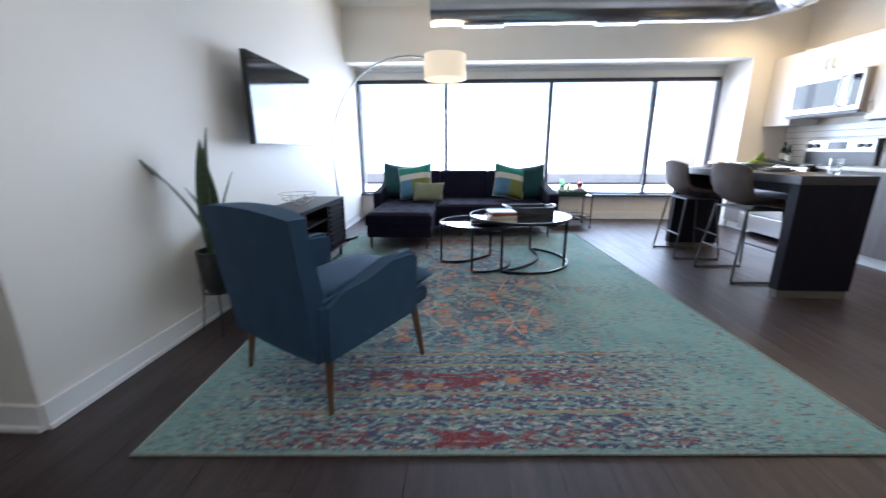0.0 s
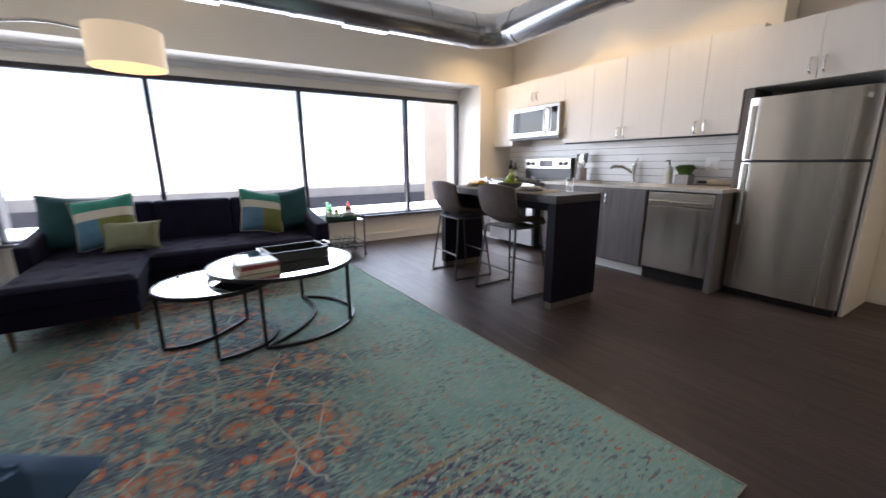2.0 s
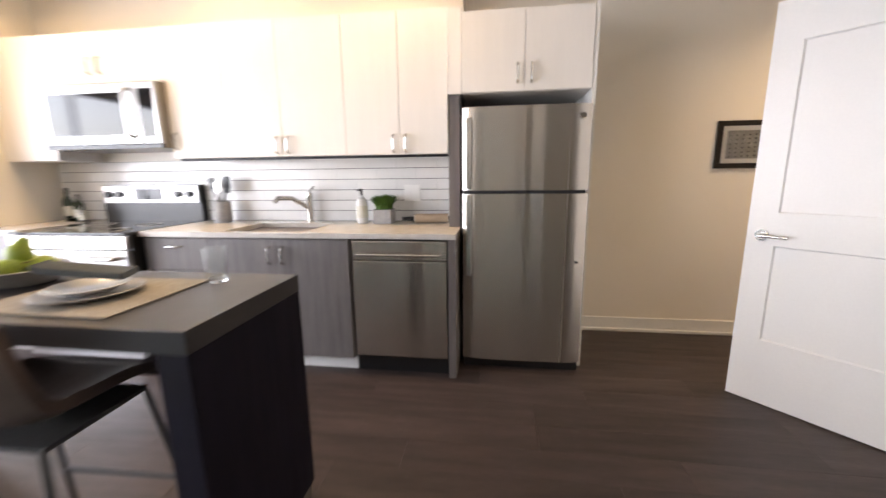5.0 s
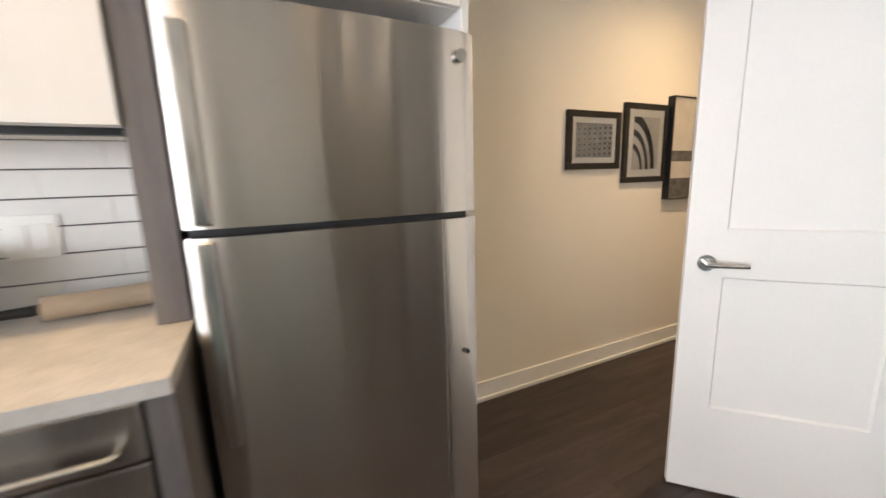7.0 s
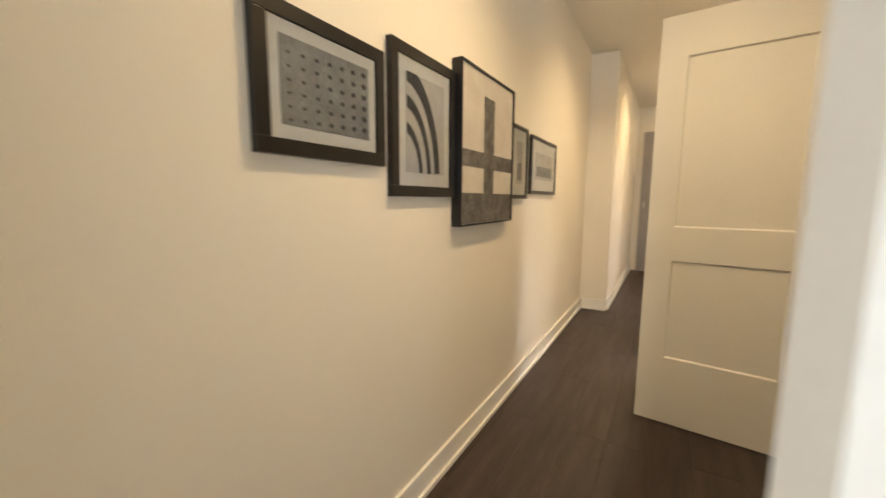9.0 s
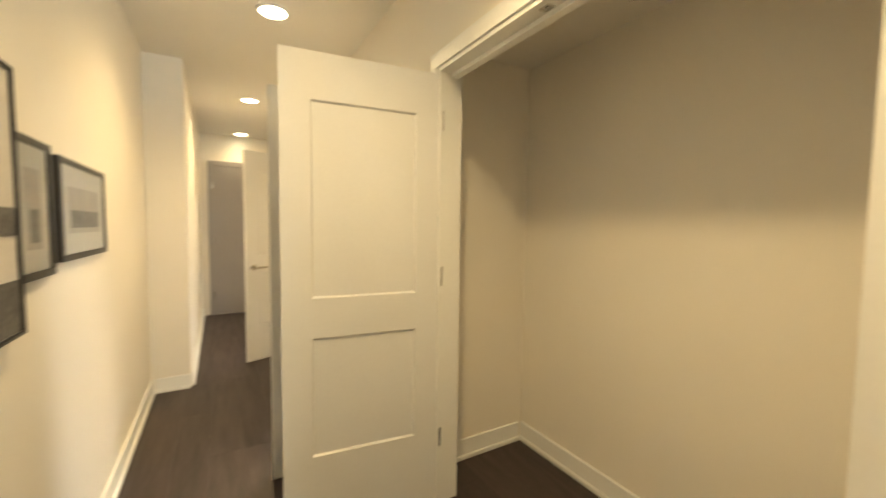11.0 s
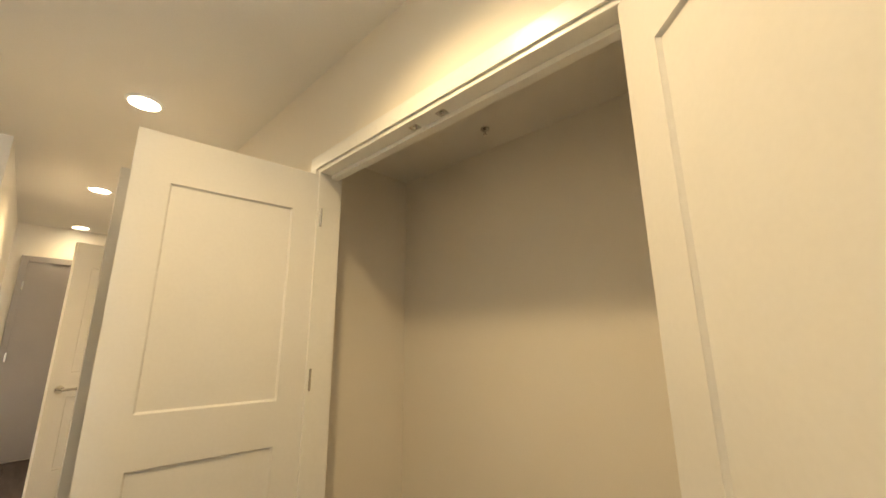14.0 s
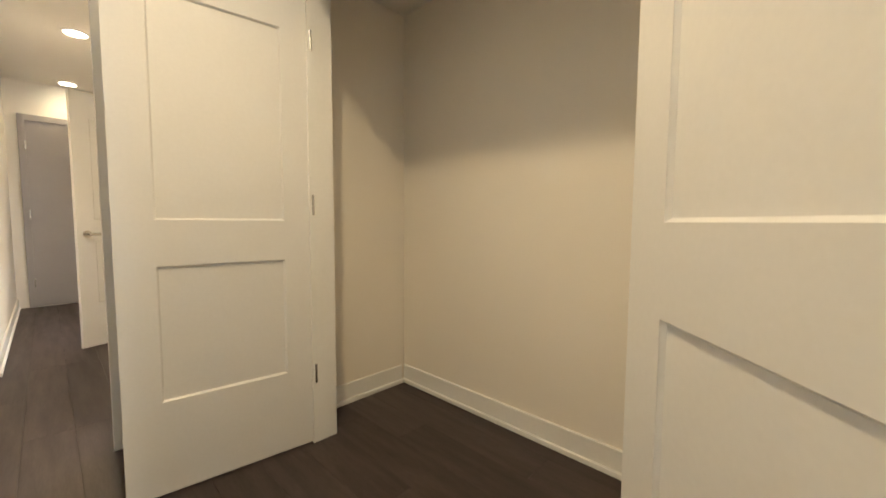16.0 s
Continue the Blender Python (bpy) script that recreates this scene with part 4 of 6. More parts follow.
ZU0, ZU1 = 1.385, 2.235
wall_cabinet(1.73, 2.40, ZU0, ZU1, [2.04], [(2.0, 1.455), (2.08, 1.455)], "pale wood grain wall cabinet with two doors above the counter")
wall_cabinet(2.40, 3.24, ZU0, ZU1, [2.84], [(2.80, 1.46), (2.88, 1.46)], "pale wood grain wall cabinet with two doors above the sink")
wall_cabinet(3.24, 3.66, ZU0, ZU1, [], [(3.62, 1.50)], "narrow pale wall cabinet beside the microwave")
wall_cabinet(3.66, 4.60, 1.895, ZU1, [4.17], [(4.125, 2.015), (4.215, 2.015)], "short pale wall cabinet over the microwave")
wall_cabinet(4.60, 5.045, ZU0, ZU1, [], [], "pale wood grain wall cabinet at the kitchen end")
ur = thing("under_cabinet_rail", 6.95, 2.6, 1.37, "thin dark light rail under the wall cabinets", "rail")
part("rail", box(6.95, 1.735, 1.368, 6.98, 3.64, 1.384), BLACKM, ur)
fc = wall_cabinet(0.885, 1.640, 1.735, 2.185, [1.27], [(1.23, 1.835), (1.31, 1.835)], "pale deep wall cabinet above the refrigerator", 6.88, 7.525)
ep = thing("end_panel", 7.0, 0.885, 0, "tall white end panel beside the refrigerator", "panel")
part("panel", box(6.885, 0.860, 0.0, 7.525, 0.882, 2.20, 0.002), TRIM, ep)
fp = thing("filler_panel", 7.0, 1.67, 0, "tall filler panel between worktop and refrigerator, lower part darkened as shade", "panel")
# Dark laminate up to the cabinet line imitates the shade beside the refrigerator.
part("panel", box(6.93, 1.655, 0.916, 7.27, 1.727, 1.733, 0.002), LCAB, fp)
part("top_filler", box(6.90, 1.644, 1.735, 7.27, 1.727, 2.22, 0.002), UCAB, fp, "pale filler strip")

# microwave
mw = thing("microwave", 6.9, 4.12, 1.455, "stainless over the range microwave with a dark window", "microwave")
MY0, MY1, MX = 3.67, 4.595, 6.845
part("body", box(MX + 0.03, MY0, 1.455, 7.27, MY1, 1.888, 0.004), mat("microwave_case", (0.32, 0.30, 0.28), 0.4, 0.4, var=0.1, scale=12), mw)
part("door", box(MX, MY0 + 0.145, 1.487, MX + 0.028, MY1 - 0.002, 1.886, 0.008), APPL, mw, "bright stainless door")
part("window_panel", box(MX - 0.003, MY0 + 0.27, 1.545, MX + 0.001, MY1 - 0.07, 1.822, 0.002), SCREEN, mw, "dark glass window")
part("control_panel", box(MX, MY0 + 0.002, 1.487, MX + 0.028, MY0 + 0.14, 1.886, 0.008), APPL, mw, "stainless control column")
part("keypad", box(MX - 0.003, MY0 + 0.028, 1.53, MX + 0.001, MY0 + 0.128, 1.84, 0.002), SCREEN, mw, "black glass keypad")
part("handle", tube(bend([(MX, MY0 + 0.205, 1.53), (MX - 0.04, MY0 + 0.205, 1.54), (MX - 0.04, MY0 + 0.205, 1.83), (MX, MY0 + 0.205, 1.84)], 0.03), 0.012, 10), CHROME, mw, smooth=True)
part("vent_strip", box(MX + 0.004, MY0 + 0.002, 1.456, MX + 0.028, MY1 - 0.002, 1.484, 0.003), BLACKP, mw, "dark vent strip")

# base units, standing a little deeper than the wall line
place_at(0.045, 0)
ZB = 0.882


def base_cabinet(y0, y1, doors, label, drawers=False):
    t = thing("base_cabinet", 6.8, (y0 + y1) / 2, 0, label, "cabinet", group="base cabinets")
    part("body", box(6.595, y0 + 0.001, 0.10, 7.27, y1 - 0.001, ZB, 0.002), LCAB, t)
    part("toe_kick", box(6.645, y0 + 0.001, 0.0, 6.66, y1 - 0.001, 0.10), TRIM, t, "white toe kick")
    if drawers:
        for za, zb in ((0.105, 0.40), (0.404, 0.66), (0.664, 0.87)):
            d = part("drawer_front", box(6.575, y0 + 0.002, za, 6.593, y1 - 0.002, zb, 0.0015), LCAB, t)
            pull(d, 6.575, (y0 + y1) / 2, zb - 0.05, False)
    else:
        edges = [y0, *doors, y1]
        for i, (a, b) in enumerate(zip(edges, edges[1:])):
            d = part("door", box(6.575, a + 0.002, 0.105, 6.593, b - 0.002, 0.87, 0.0015), LCAB, t)
            pull(d, 6.575, b - 0.045 if i == 0 and doors else a + 0.045, 0.77)
    return t


base_cabinet(2.31, 3.25, [2.78], "grey wood grain sink cabinet with two doors")
base_cabinet(3.25, 3.70, [], "grey wood grain drawer unit beside the range", True)
base_cabinet(4.60, 5.045, [], "grey wood grain base cabinet at the kitchen end")
be = thing("end_panel", 6.8, 1.665, 0, "grey wood grain end panel of the counter run", "panel")
part("panel", box(6.585, 1.655, 0, 7.27, 1.70, ZB, 0.002), LCAB, be)

dw = thing("dishwasher", 6.8, 2.0, 0, "stainless steel dishwasher with a bar handle", "dishwasher")
part("body", box(6.62, 1.705, 0.10, 7.24, 2.305, ZB - 0.003), BLACKP, dw)
part("toe_kick", box(6.64, 1.705, 0.0, 6.66, 2.305, 0.10), BLACKP, dw, "black toe kick")
part("door_panel", box(6.597, 1.71, 0.12, 6.618, 2.30, 0.74, 0.006), STEEL, dw)
part("control_strip", box(6.597, 1.71, 0.745, 6.618, 2.30, 0.865, 0.006), STEEL, dw)
part("handle", tube(bend([(6.598, 1.75, 0.785), (6.562, 1.75, 0.785), (6.562, 2.26, 0.785), (6.598, 2.26, 0.785)], 0.02), 0.0075, 10), CHROME, dw, smooth=True)

# counter with a sink cut-out
ct = bmesh.new()
for a in ((6.56, 1.652, 6.62, 3.715), (6.62, 1.652, 7.05, 2.60), (6.62, 3.16, 7.05, 3.715), (7.05, 1.652, 7.27, 3.715), (6.56, 4.605, 7.27, 5.048)):
    box(a[0], a[1], ZB + 0.001, a[2], a[3], 0.915, bm=ct)
bmesh.ops.remove_doubles(ct, verts=ct.verts, dist=0.0005)
cw = thing("worktop", 6.8, 2.6, ZB, "speckled cream quartz worktop", "worktop")
part("slab", ct, QUARTZ, cw)
sk = thing("sink", 6.8, 2.88, 0.7, "undermount stainless steel sink", "sink")
sb = bmesh.new()
for a in ((6.62, 2.60, 0.70, 7.05, 3.16, 0.705), (6.615, 2.595, 0.70, 6.622, 3.165, ZB), (7.048, 2.595, 0.70, 7.055, 3.165, ZB), (6.622, 2.593, 0.70, 7.048, 2.60, ZB), (6.622, 3.16, 0.70, 7.048, 3.167, ZB)):
    box(*a, bm=sb)
part("basin", sb, STEEL, sk)
part("drain", lathe([(0.0, 0.705), (0.04, 0.705), (0.04, 0.709), (0.0, 0.709)], 6.8, 2.88, 20), CHROME, sk)
fa = thing("faucet", 7.15, 2.82, 0.915, "brushed nickel pull out kitchen faucet", "faucet")
part("body", lathe([(0.030, 0.916), (0.030, 0.925), (0.024, 0.93), (0.023, 1.08), (0.027, 1.10), (0.024, 1.13), (0.0, 1.135)], 7.15, 2.82, 20), CHROME, fa, smooth=True)
part("spout", tube([(7.15, 2.82, 1.01), (7.10, 2.87, 1.06), (7.06, 2.91, 1.095), (6.99, 2.98, 1.10), (6.97, 3.00, 1.07)], [0.016, 0.016, 0.017, 0.018, 0.015], 12), CHROME, fa, smooth=True)
part("lever", tube([(7.15, 2.82, 1.13), (7.16, 2.80, 1.16), (7.12, 2.77, 1.175)], 0.008, 8), CHROME, fa, smooth=True)

place_at()

# range
rg = thing("range_cooker", 6.8, 4.16, 0, "freestanding stainless electric range with a black glass top", "range")
RY0, RY1 = 3.722, 4.597
part("body", box(6.56, RY0, 0.06, 7.25, RY1, 0.90, 0.003), BLACKP, rg)
od = part("oven_door", box(6.515, RY0 + 0.006, 0.285, 6.558, RY1 - 0.006, 0.80, 0.006), APPL, rg, "stainless oven door")
part("oven_window", box(6.511, RY0 + 0.13, 0.40, 6.5145, RY1 - 0.13, 0.66, 0.001), SCREEN, od)
part("handle", tube(bend([(6.515, RY0 + 0.06, 0.755), (6.47, RY0 + 0.06, 0.755), (6.47, RY1 - 0.06, 0.755), (6.515, RY1 - 0.06, 0.755)], 0.03), 0.012, 10), STEEL, od, smooth=True)
part("drawer", box(6.515, RY0 + 0.006, 0.07, 6.558, RY1 - 0.006, 0.275, 0.006), APPL, rg, "stainless storage drawer")
part("front_strip", box(6.515, RY0 + 0.003, 0.81, 6.558, RY1 - 0.003, 0.895, 0.004), STEEL, rg)
part("cooktop", box(6.51, RY0, 0.901, 7.19, RY1, 0.918, 0.003), SCREEN, rg, "black glass cooktop")
bg = part("backguard", box(7.195, RY0, 0.90, 7.26, RY1, 1.20, 0.006), BLACKP, rg)
part("control_face", box(7.178, RY0 + 0.012, 1.06, 7.194, RY1 - 0.012, 1.195, 0.004), APPL, bg, "bright stainless control face")
part("display", box(7.174, 4.04, 1.085, 7.1775, 4.29, 1.172), SCREEN, bg)
for y in (3.80, 3.90, 4.42, 4.52):
    part("knob", tube([(7.178, y, 1.128), (7.15, y, 1.128)], 0.024, 16), BLACKP, bg, smooth=True)
for x, y, r in ((6.65, 3.95, 0.10), (6.65, 4.37, 0.08), (6.93, 3.95, 0.08), (6.93, 4.37, 0.10)):
    part("burner_ring", tube(arc(x, y, 0.919, r, 0, 350, 35), 0.002, 4, closed=True), GREYC, rg)

# refrigerator
rf = thing("refrigerator", 7.0, 1.25, 0, "stainless top freezer refrigerator with pocket handles", "refrigerator")
FX, FY0, FY1 = 6.79, 0.886, 1.63
part("body", box(FX + 0.075, FY0 + 0.005, 0.03, 7.51, FY1 - 0.005, 1.645, 0.004), mat("fridge_side", (0.05, 0.05, 0.052), 0.5, var=0.1, scale=20), rf, "dark grey cabinet")
part("grille", box(FX + 0.03, FY0 + 0.01, 0.0, FX + 0.074, FY1 - 0.01, 0.055), BLACKP, rf, "black base grille")


def fridge_door(z0, z1, hz0, hz1):
    b = bmesh.new()
    n = 14
    prof = []
    for i in range(n + 1):
        u = 2 * i / n - 1
        prof.append((FX + 0.012 * abs(u) ** 2.2 + (0.02 if abs(u) == 1 else 0), (FY0 + FY1) / 2 + u * (FY1 - FY0) / 2))
    prof = [(FX + 0.072, FY0)] + prof + [(FX + 0.072, FY1)]
    lo = [b.verts.new((x, y, z0)) for x, y in prof]
    hi = [b.verts.new((x, y, z1)) for x, y in prof]
    for i in range(len(prof)):
        j = (i + 1) % len(prof)
        b.faces.new((lo[i], lo[j], hi[j], hi[i]))
    b.faces.new(lo)
    b.faces.new(hi[::-1])
    d = part("door", b, STEEL, rf, "stainless steel door", smooth=True)
    part("handle", box(FX - 0.004, FY1 - 0.058, hz0, FX + 0.020, FY1 - 0.024, hz1, 0.009, 3), CHROME, d, "flat stainless grip", smooth=True)
    return d


fridge_door(0.06, 1.135, 0.62, 1.128)
fd = fridge_door(1.155, 1.64, 1.162, 1.58)
part("badge", tube([(FX - 0.004, FY0 + 0.055, 1.575), (FX + 0.012, FY0 + 0.055, 1.575)], 0.017, 20), CHROME, fd, "small round badge", smooth=True)
part("lock", tube([(FX - 0.002, FY0 + 0.05, 0.72), (FX + 0.02, FY0 + 0.05, 0.72)], 0.007, 10), BLACKP, rf)

# island
il = thing("kitchen_island", 5.42, 2.95, 0, "black laminate waterfall kitchen island with a plinth", "island")
IX0, IX1, IY0, IY1, IZ = 5.17, 5.69, 2.13, 3.78, 0.905
part("top", box(IX0, IY0, IZ - 0.06, IX1, IY1, IZ, 0.003), ISLTOP, il, "dark grey laminate top")
part("end_panel", box(IX0 + 0.001, IY0 + 0.001, 0.06, IX1 - 0.001, IY0 + 0.085, IZ - 0.061, 0.003), ISLAND, il)
part("end_panel", box(IX0 + 0.001, IY1 - 0.085, 0.06, IX1 - 0.001, IY1 - 0.001, IZ - 0.061, 0.003), ISLAND, il)
part("plinth", box(IX0 + 0.012, IY0 + 0.012, 0.0, IX1 - 0.012, IY0 + 0.075, 0.06), KICK, il, "worn wood plinth")
part("plinth", box(IX0 + 0.012, IY1 - 0.075, 0.0, IX1 - 0.012, IY1 - 0.012, 0.06), KICK, il, "worn wood plinth")
part("apron", box(IX1 - 0.20, IY0 + 0.086, IZ - 0.17, IX1 - 0.03, IY1 - 0.086, IZ - 0.062), ISLAND, il)


def build_stool(x, y, rz):
    """Bucket bar stool on a sled frame; the sitter looks to local +x."""
    t = thing("bar_stool", x, y, 0, "taupe leather bucket bar stool on a gunmetal sled frame", "stool", rz, "stools at the island")
    # one moulded shell: seat sweeping up into a waisted back
    b = bmesh.new()
    n, k = 22, 16
    prof = [(0.20, 0.615), (0.17, 0.640), (0.08, 0.640), (-0.04, 0.630), (-0.13, 0.645), (-0.19, 0.700), (-0.225, 0.79), (-0.25, 0.89), (-0.268, 0.975)]
    cum = [0]
    for p, q in zip(prof, prof[1:]):
        cum.append(cum[-1] + math.dist(p, q))

    def at(s):
        s *= cum[-1]
        for i in range(len(prof) - 1):
            if s <= cum[i + 1] + 1e-9:
                f = (s - cum[i]) / (cum[i + 1] - cum[i])
                return prof[i][0] * (1 - f) + prof[i + 1][0] * f, prof[i][1] * (1 - f) + prof[i + 1][1] * f
    g = []
    for i in range(n + 1):
        s = i / n
        px, pz = at(s)
        up = max(0.0, (s - 0.42) / 0.58)
        half = 0.212 + 0.010 * math.sin(math.pi * s) + 0.022 * up + (-0.03 * (1 - s / 0.12) if s < 0.12 else 0)
        if s > 0.93:
            half -= 0.022 * ((s - 0.93) / 0.07) ** 2
        row = []
        for j in range(k + 1):
            u = 2 * j / k - 1
            cup = abs(u) ** 2.4
            lift = 0.055 * cup * math.sin(math.pi * min(1, s * 1.3)) * (1 - up)
            wrap = 0.075 * cup * up * (1 - 0.45 * up)
            row.append(b.verts.new((px + wrap + 0.05 * cup * math.sin(math.pi * min(1, s * 1.25)) * 0.3, u * half, pz + lift - 0.02 * cup * max(0.0, (s - 0.93) / 0.07) ** 2)))
        g.append(row)
    for i in range(n):
        for j in range(k):
            b.faces.new((g[i][j], g[i + 1][j], g[i + 1][j + 1], g[i][j + 1]))
    bmesh.ops.recalc_face_normals(b, faces=b.faces)
    bmesh.ops.solidify(b, geom=b.faces[:], thickness=0.03)
    part("seat_shell", b, LEATHER, t, "taupe leather bucket seat", world=False, smooth=True)
    for s in (-1, 1):
        pts = [(0.14, s * 0.185, 0.615), (0.215, s * 0.245, 0.012), (-0.215, s * 0.245, 0.012), (-0.145, s * 0.185, 0.615)]
        part("leg_frame", tube(bend(pts, 0.03, 5), 0.0095, 8), GUNM, t, world=False, smooth=True)
        for q in (0.20, -0.20):
            part("foot", box(q - 0.014, s * 0.245 - 0.012, 0.0, q + 0.014, s * 0.245 + 0.012, 0.01), BLACKP, t, world=False)
    part("footrest", tube([(0.184, -0.221, 0.25), (0.184, 0.221, 0.25)], 0.0085, 8), GUNM, t, world=False, smooth=True)
    part("stretcher", tube([(-0.186, -0.221, 0.25), (-0.186, 0.221, 0.25)], 0.0085, 8), GUNM, t, world=False, smooth=True)
    part("seat_plate", box(-0.15, -0.19, 0.600, 0.15, 0.19, 0.614, 0.003), GUNM, t, world=False)
    return t


st = build_stool(5.25, 2.69, 2)
copy_thing(st, pose(5.20, 3.43, 0, 0, 0, -3))

# backsplash tiles
bs = structure("wall_backsplash", box(7.262, 1.70, 0.915, 7.2695, 5.045, 1.385), GROUT, "dark grout bed behind the tiles")
th, tw = 0.0783, 0.305
me_t = {}


def tile_mesh(w):
    key = round(w, 3)
    if key not in me_t:
        b = box(-0.008, 0.0005, 0.0022, 0.0, w - 0.0005, th - 0.0022, 0.0008, 1)
        me = bpy.data.meshes.new("tile")
        bmesh.ops.recalc_face_normals(b, faces=b.faces)
        b.to_mesh(me)
        b.free()
        me.materials.append(TILE)
        me_t[key] = me
    return me_t[key]


TILES = []
for r in range(6):
    y = 1.70
    first = True
    while y < 5.04:
        w = tw / 2 if first and r % 2 else tw
        w = min(w, 5.045 - y)
        first = False
        if w > 0.02:
            TILES.append((y, 0.915 + r * th, w))
        y += w

# ---- hallway ----
place_at(0.12, -0.14)


def build_door(name, x, y, z, rz, w, h, label, lever="", flip=1, knuckles=True, material=DOORW):
    """A two panel door leaf: hinge line at the local origin, leaf along local +x, faces at y = 0 and -0.035 * flip."""
    t = thing(name, x, y, z, label, "door", rz)
    t["kind"] = "structure"
    T = 0.035
    sx, zb1, zt1, zb2, zt2 = 0.118, 0.355, 0.866, 1.035, h - 0.190
    y0, y1 = (-T, 0.0) if flip > 0 else (0.0, T)
    b = bmesh.new()
    for a in ((0, 0, sx, h), (w - sx, 0, w, h), (sx, 0, w - sx, zb1), (sx, zt1, w - sx, zb2), (sx, zt2, w - sx, h)):
        box(a[0], y0, a[1], a[2], y1, a[3], bm=b)
    bmesh.ops.remove_doubles(b, verts=b.verts, dist=0.0004)
    part("door_frame", b, material, t, world=False)
    for za, zb in ((zb1, zt1), (zb2, zt2)):
        part("panel", box(sx - 0.002, y0 + 0.009, za - 0.002, w - sx + 0.002, y1 - 0.009, zb + 0.002), material, t, world=False)
        for yy, d in ((y0, 1), (y1, -1)):
            bb = bmesh.new()
            o = [(sx, za), (w - sx, za), (w - sx, zb), (sx, zb)]
            i = [(sx + 0.007, za + 0.007), (w - sx - 0.007, za + 0.007), (w - sx - 0.007, zb - 0.007), (sx + 0.007, zb - 0.007)]
            vo = [bb.verts.new((p, yy + d * 0.0012, q)) for p, q in o]
            vi = [bb.verts.new((p, yy + d * 0.0088, q)) for p, q in i]
            for m in range(4):
                bb.faces.new((vo[m], vo[(m + 1) % 4], vi[(m + 1) % 4], vi[m]))
            part("panel_moulding", bb, material, t, world=False)
    if knuckles:
        for hz in (0.28, 1.06, 1.78):
            part("hinge", box(-0.012, y0 + 0.0, hz, 0.002, y1 + 0.004, hz + 0.09, 0.003, bm=tube([(-0.008, y1 + 0.004 if flip > 0 else y0 - 0.004, hz), (-0.008, y1 + 0.004 if flip > 0 else y0 - 0.004, hz + 0.09)], 0.007, 8)), CHROME, t, "satin nickel hinge", world=False)
    sides = {"both": (-1, 1), "front": (1,), "back": (-1,)}.get(lever, ())
    for s in sides:
        yy = y1 if s > 0 else y0
        hx, hz = w - 0.065, 0.918
        hb = part("lever_handle", tube([(hx, yy, hz), (hx, yy + s * 0.010, hz)], 0.029, 24), CHROME, t, "brushed nickel lever handle", world=False, smooth=True)
        part("neck", tube([(hx, yy + s * 0.01, hz), (hx, yy + s * 0.045, hz)], 0.010, 12), CHROME, hb, world=False, smooth=True)
        part("lever", tube([(hx + 0.008, yy + s * 0.047, hz), (hx - 0.02, yy + s * 0.05, hz), (hx - 0.115, yy + s * 0.048, hz)], [0.011, 0.010, 0.0085], 12), CHROME, hb, world=False, smooth=True)
    return t


D1 = build_door("door_1", 6.050, -0.266, 0.008, 43, 0.70, 2.035, "white two panel closet door leaf, standing open, with a lever handle", "front", -1, False)
D2 = build_door("door_2", 6.035, -1.645, 0.008, -6.5, 0.69, 2.035, "white two panel closet door leaf, standing open into the hall", "", 1)
D3 = build_door("door_3", 6.035, -4.43, 0.008, 21, 0.72, 2.035, "cream panel door standing ajar in the hallway", "both", 1)
D5 = build_door("door_5", 6.035, -2.20, 0.008, 0, 0.672, 2.035, "white panel door of the second closet, standing open", "back", 1)
GREYD = mat("grey_door_paint", (0.36, 0.34, 0.34), 0.5, var=0.05, scale=3)
d4 = thing("door_4", 6.6, -6.6, 0, "grey flat entrance door closed at the hallway end", "door")
d4["kind"] = "structure"
part("leaf", box(6.14, -6.618, 0.01, 6.99, -6.60, 2.18, 0.002), GREYD, d4)
for xa, xb, za, zb in ((6.08, 6.14, 0, 2.25), (6.99, 7.05, 0, 2.25), (6.14, 6.99, 2.18, 2.25)):
    part("door_frame", box(xa, -6.618, za, xb, -6.585, zb, 0.003), GREYD, d4)
for hz in (0.25, 1.05, 1.85):
    part("hinge", box(6.985, -6.602, hz, 7.0, -6.58, hz + 0.1, 0.002), CHROME, d4)

# casing of the closet opening: jambs, head and stepped trim
cs = bmesh.new()
for xa, xb, t0 in ((6.03, 6.046, 0.0), (6.046, 6.054, 0.022)):
    box(xa, -1.655 - 0.075 + t0, 0, xb, -1.655 - 0.006, 2.074, 0.002, bm=cs)
    box(xa, -0.245 + 0.006, 0, xb, -0.245 + 0.075 - t0, 2.074, 0.002, bm=cs)
    box(xa, -1.655 - 0.075 + t0, 2.075, xb, -0.245 + 0.075 - t0, 2.15 - t0, 0.002, bm=cs)
structure("trim_closet", cs, TRIM, "white stepped casing round the closet opening", "trim")
jb = box(5.925, -1.655, 0, 6.045, -1.637, 2.055, 0.002)
box(5.925, -0.263, 0, 6.045, -0.245, 2.055, 0.002, bm=jb)
box(5.925, -1.655, 2.055, 6.045, -0.245, 2.074, 0.002, bm=jb)
box(5.95, -1.637, 2.035, 5.985, -0.263, 2.054, 0.002, bm=jb)
structure("trim_jamb", jb, TRIM, "white door jamb with a stop", "trim")
for y in (-1.02, -0.88):
    c = thing("ball_catch", 6.005, y, 2.05, "small metal ball catch in the door head", "catch", group="ball catches")
    part("plate", box(5.99, y - 0.02, 2.0525, 6.02, y + 0.02, 2.056, 0.001), CHROME, c)
    part("ball", lathe([(0.0, 2.044), (0.006, 2.047), (0.008, 2.0525), (0.0, 2.0526)], 6.005, y, 10), CHROME, c, smooth=True)
sp = thing("sprinkler_head", 5.475, -1.083, 2.30, "small pendent sprinkler head in the closet ceiling", "sprinkler")
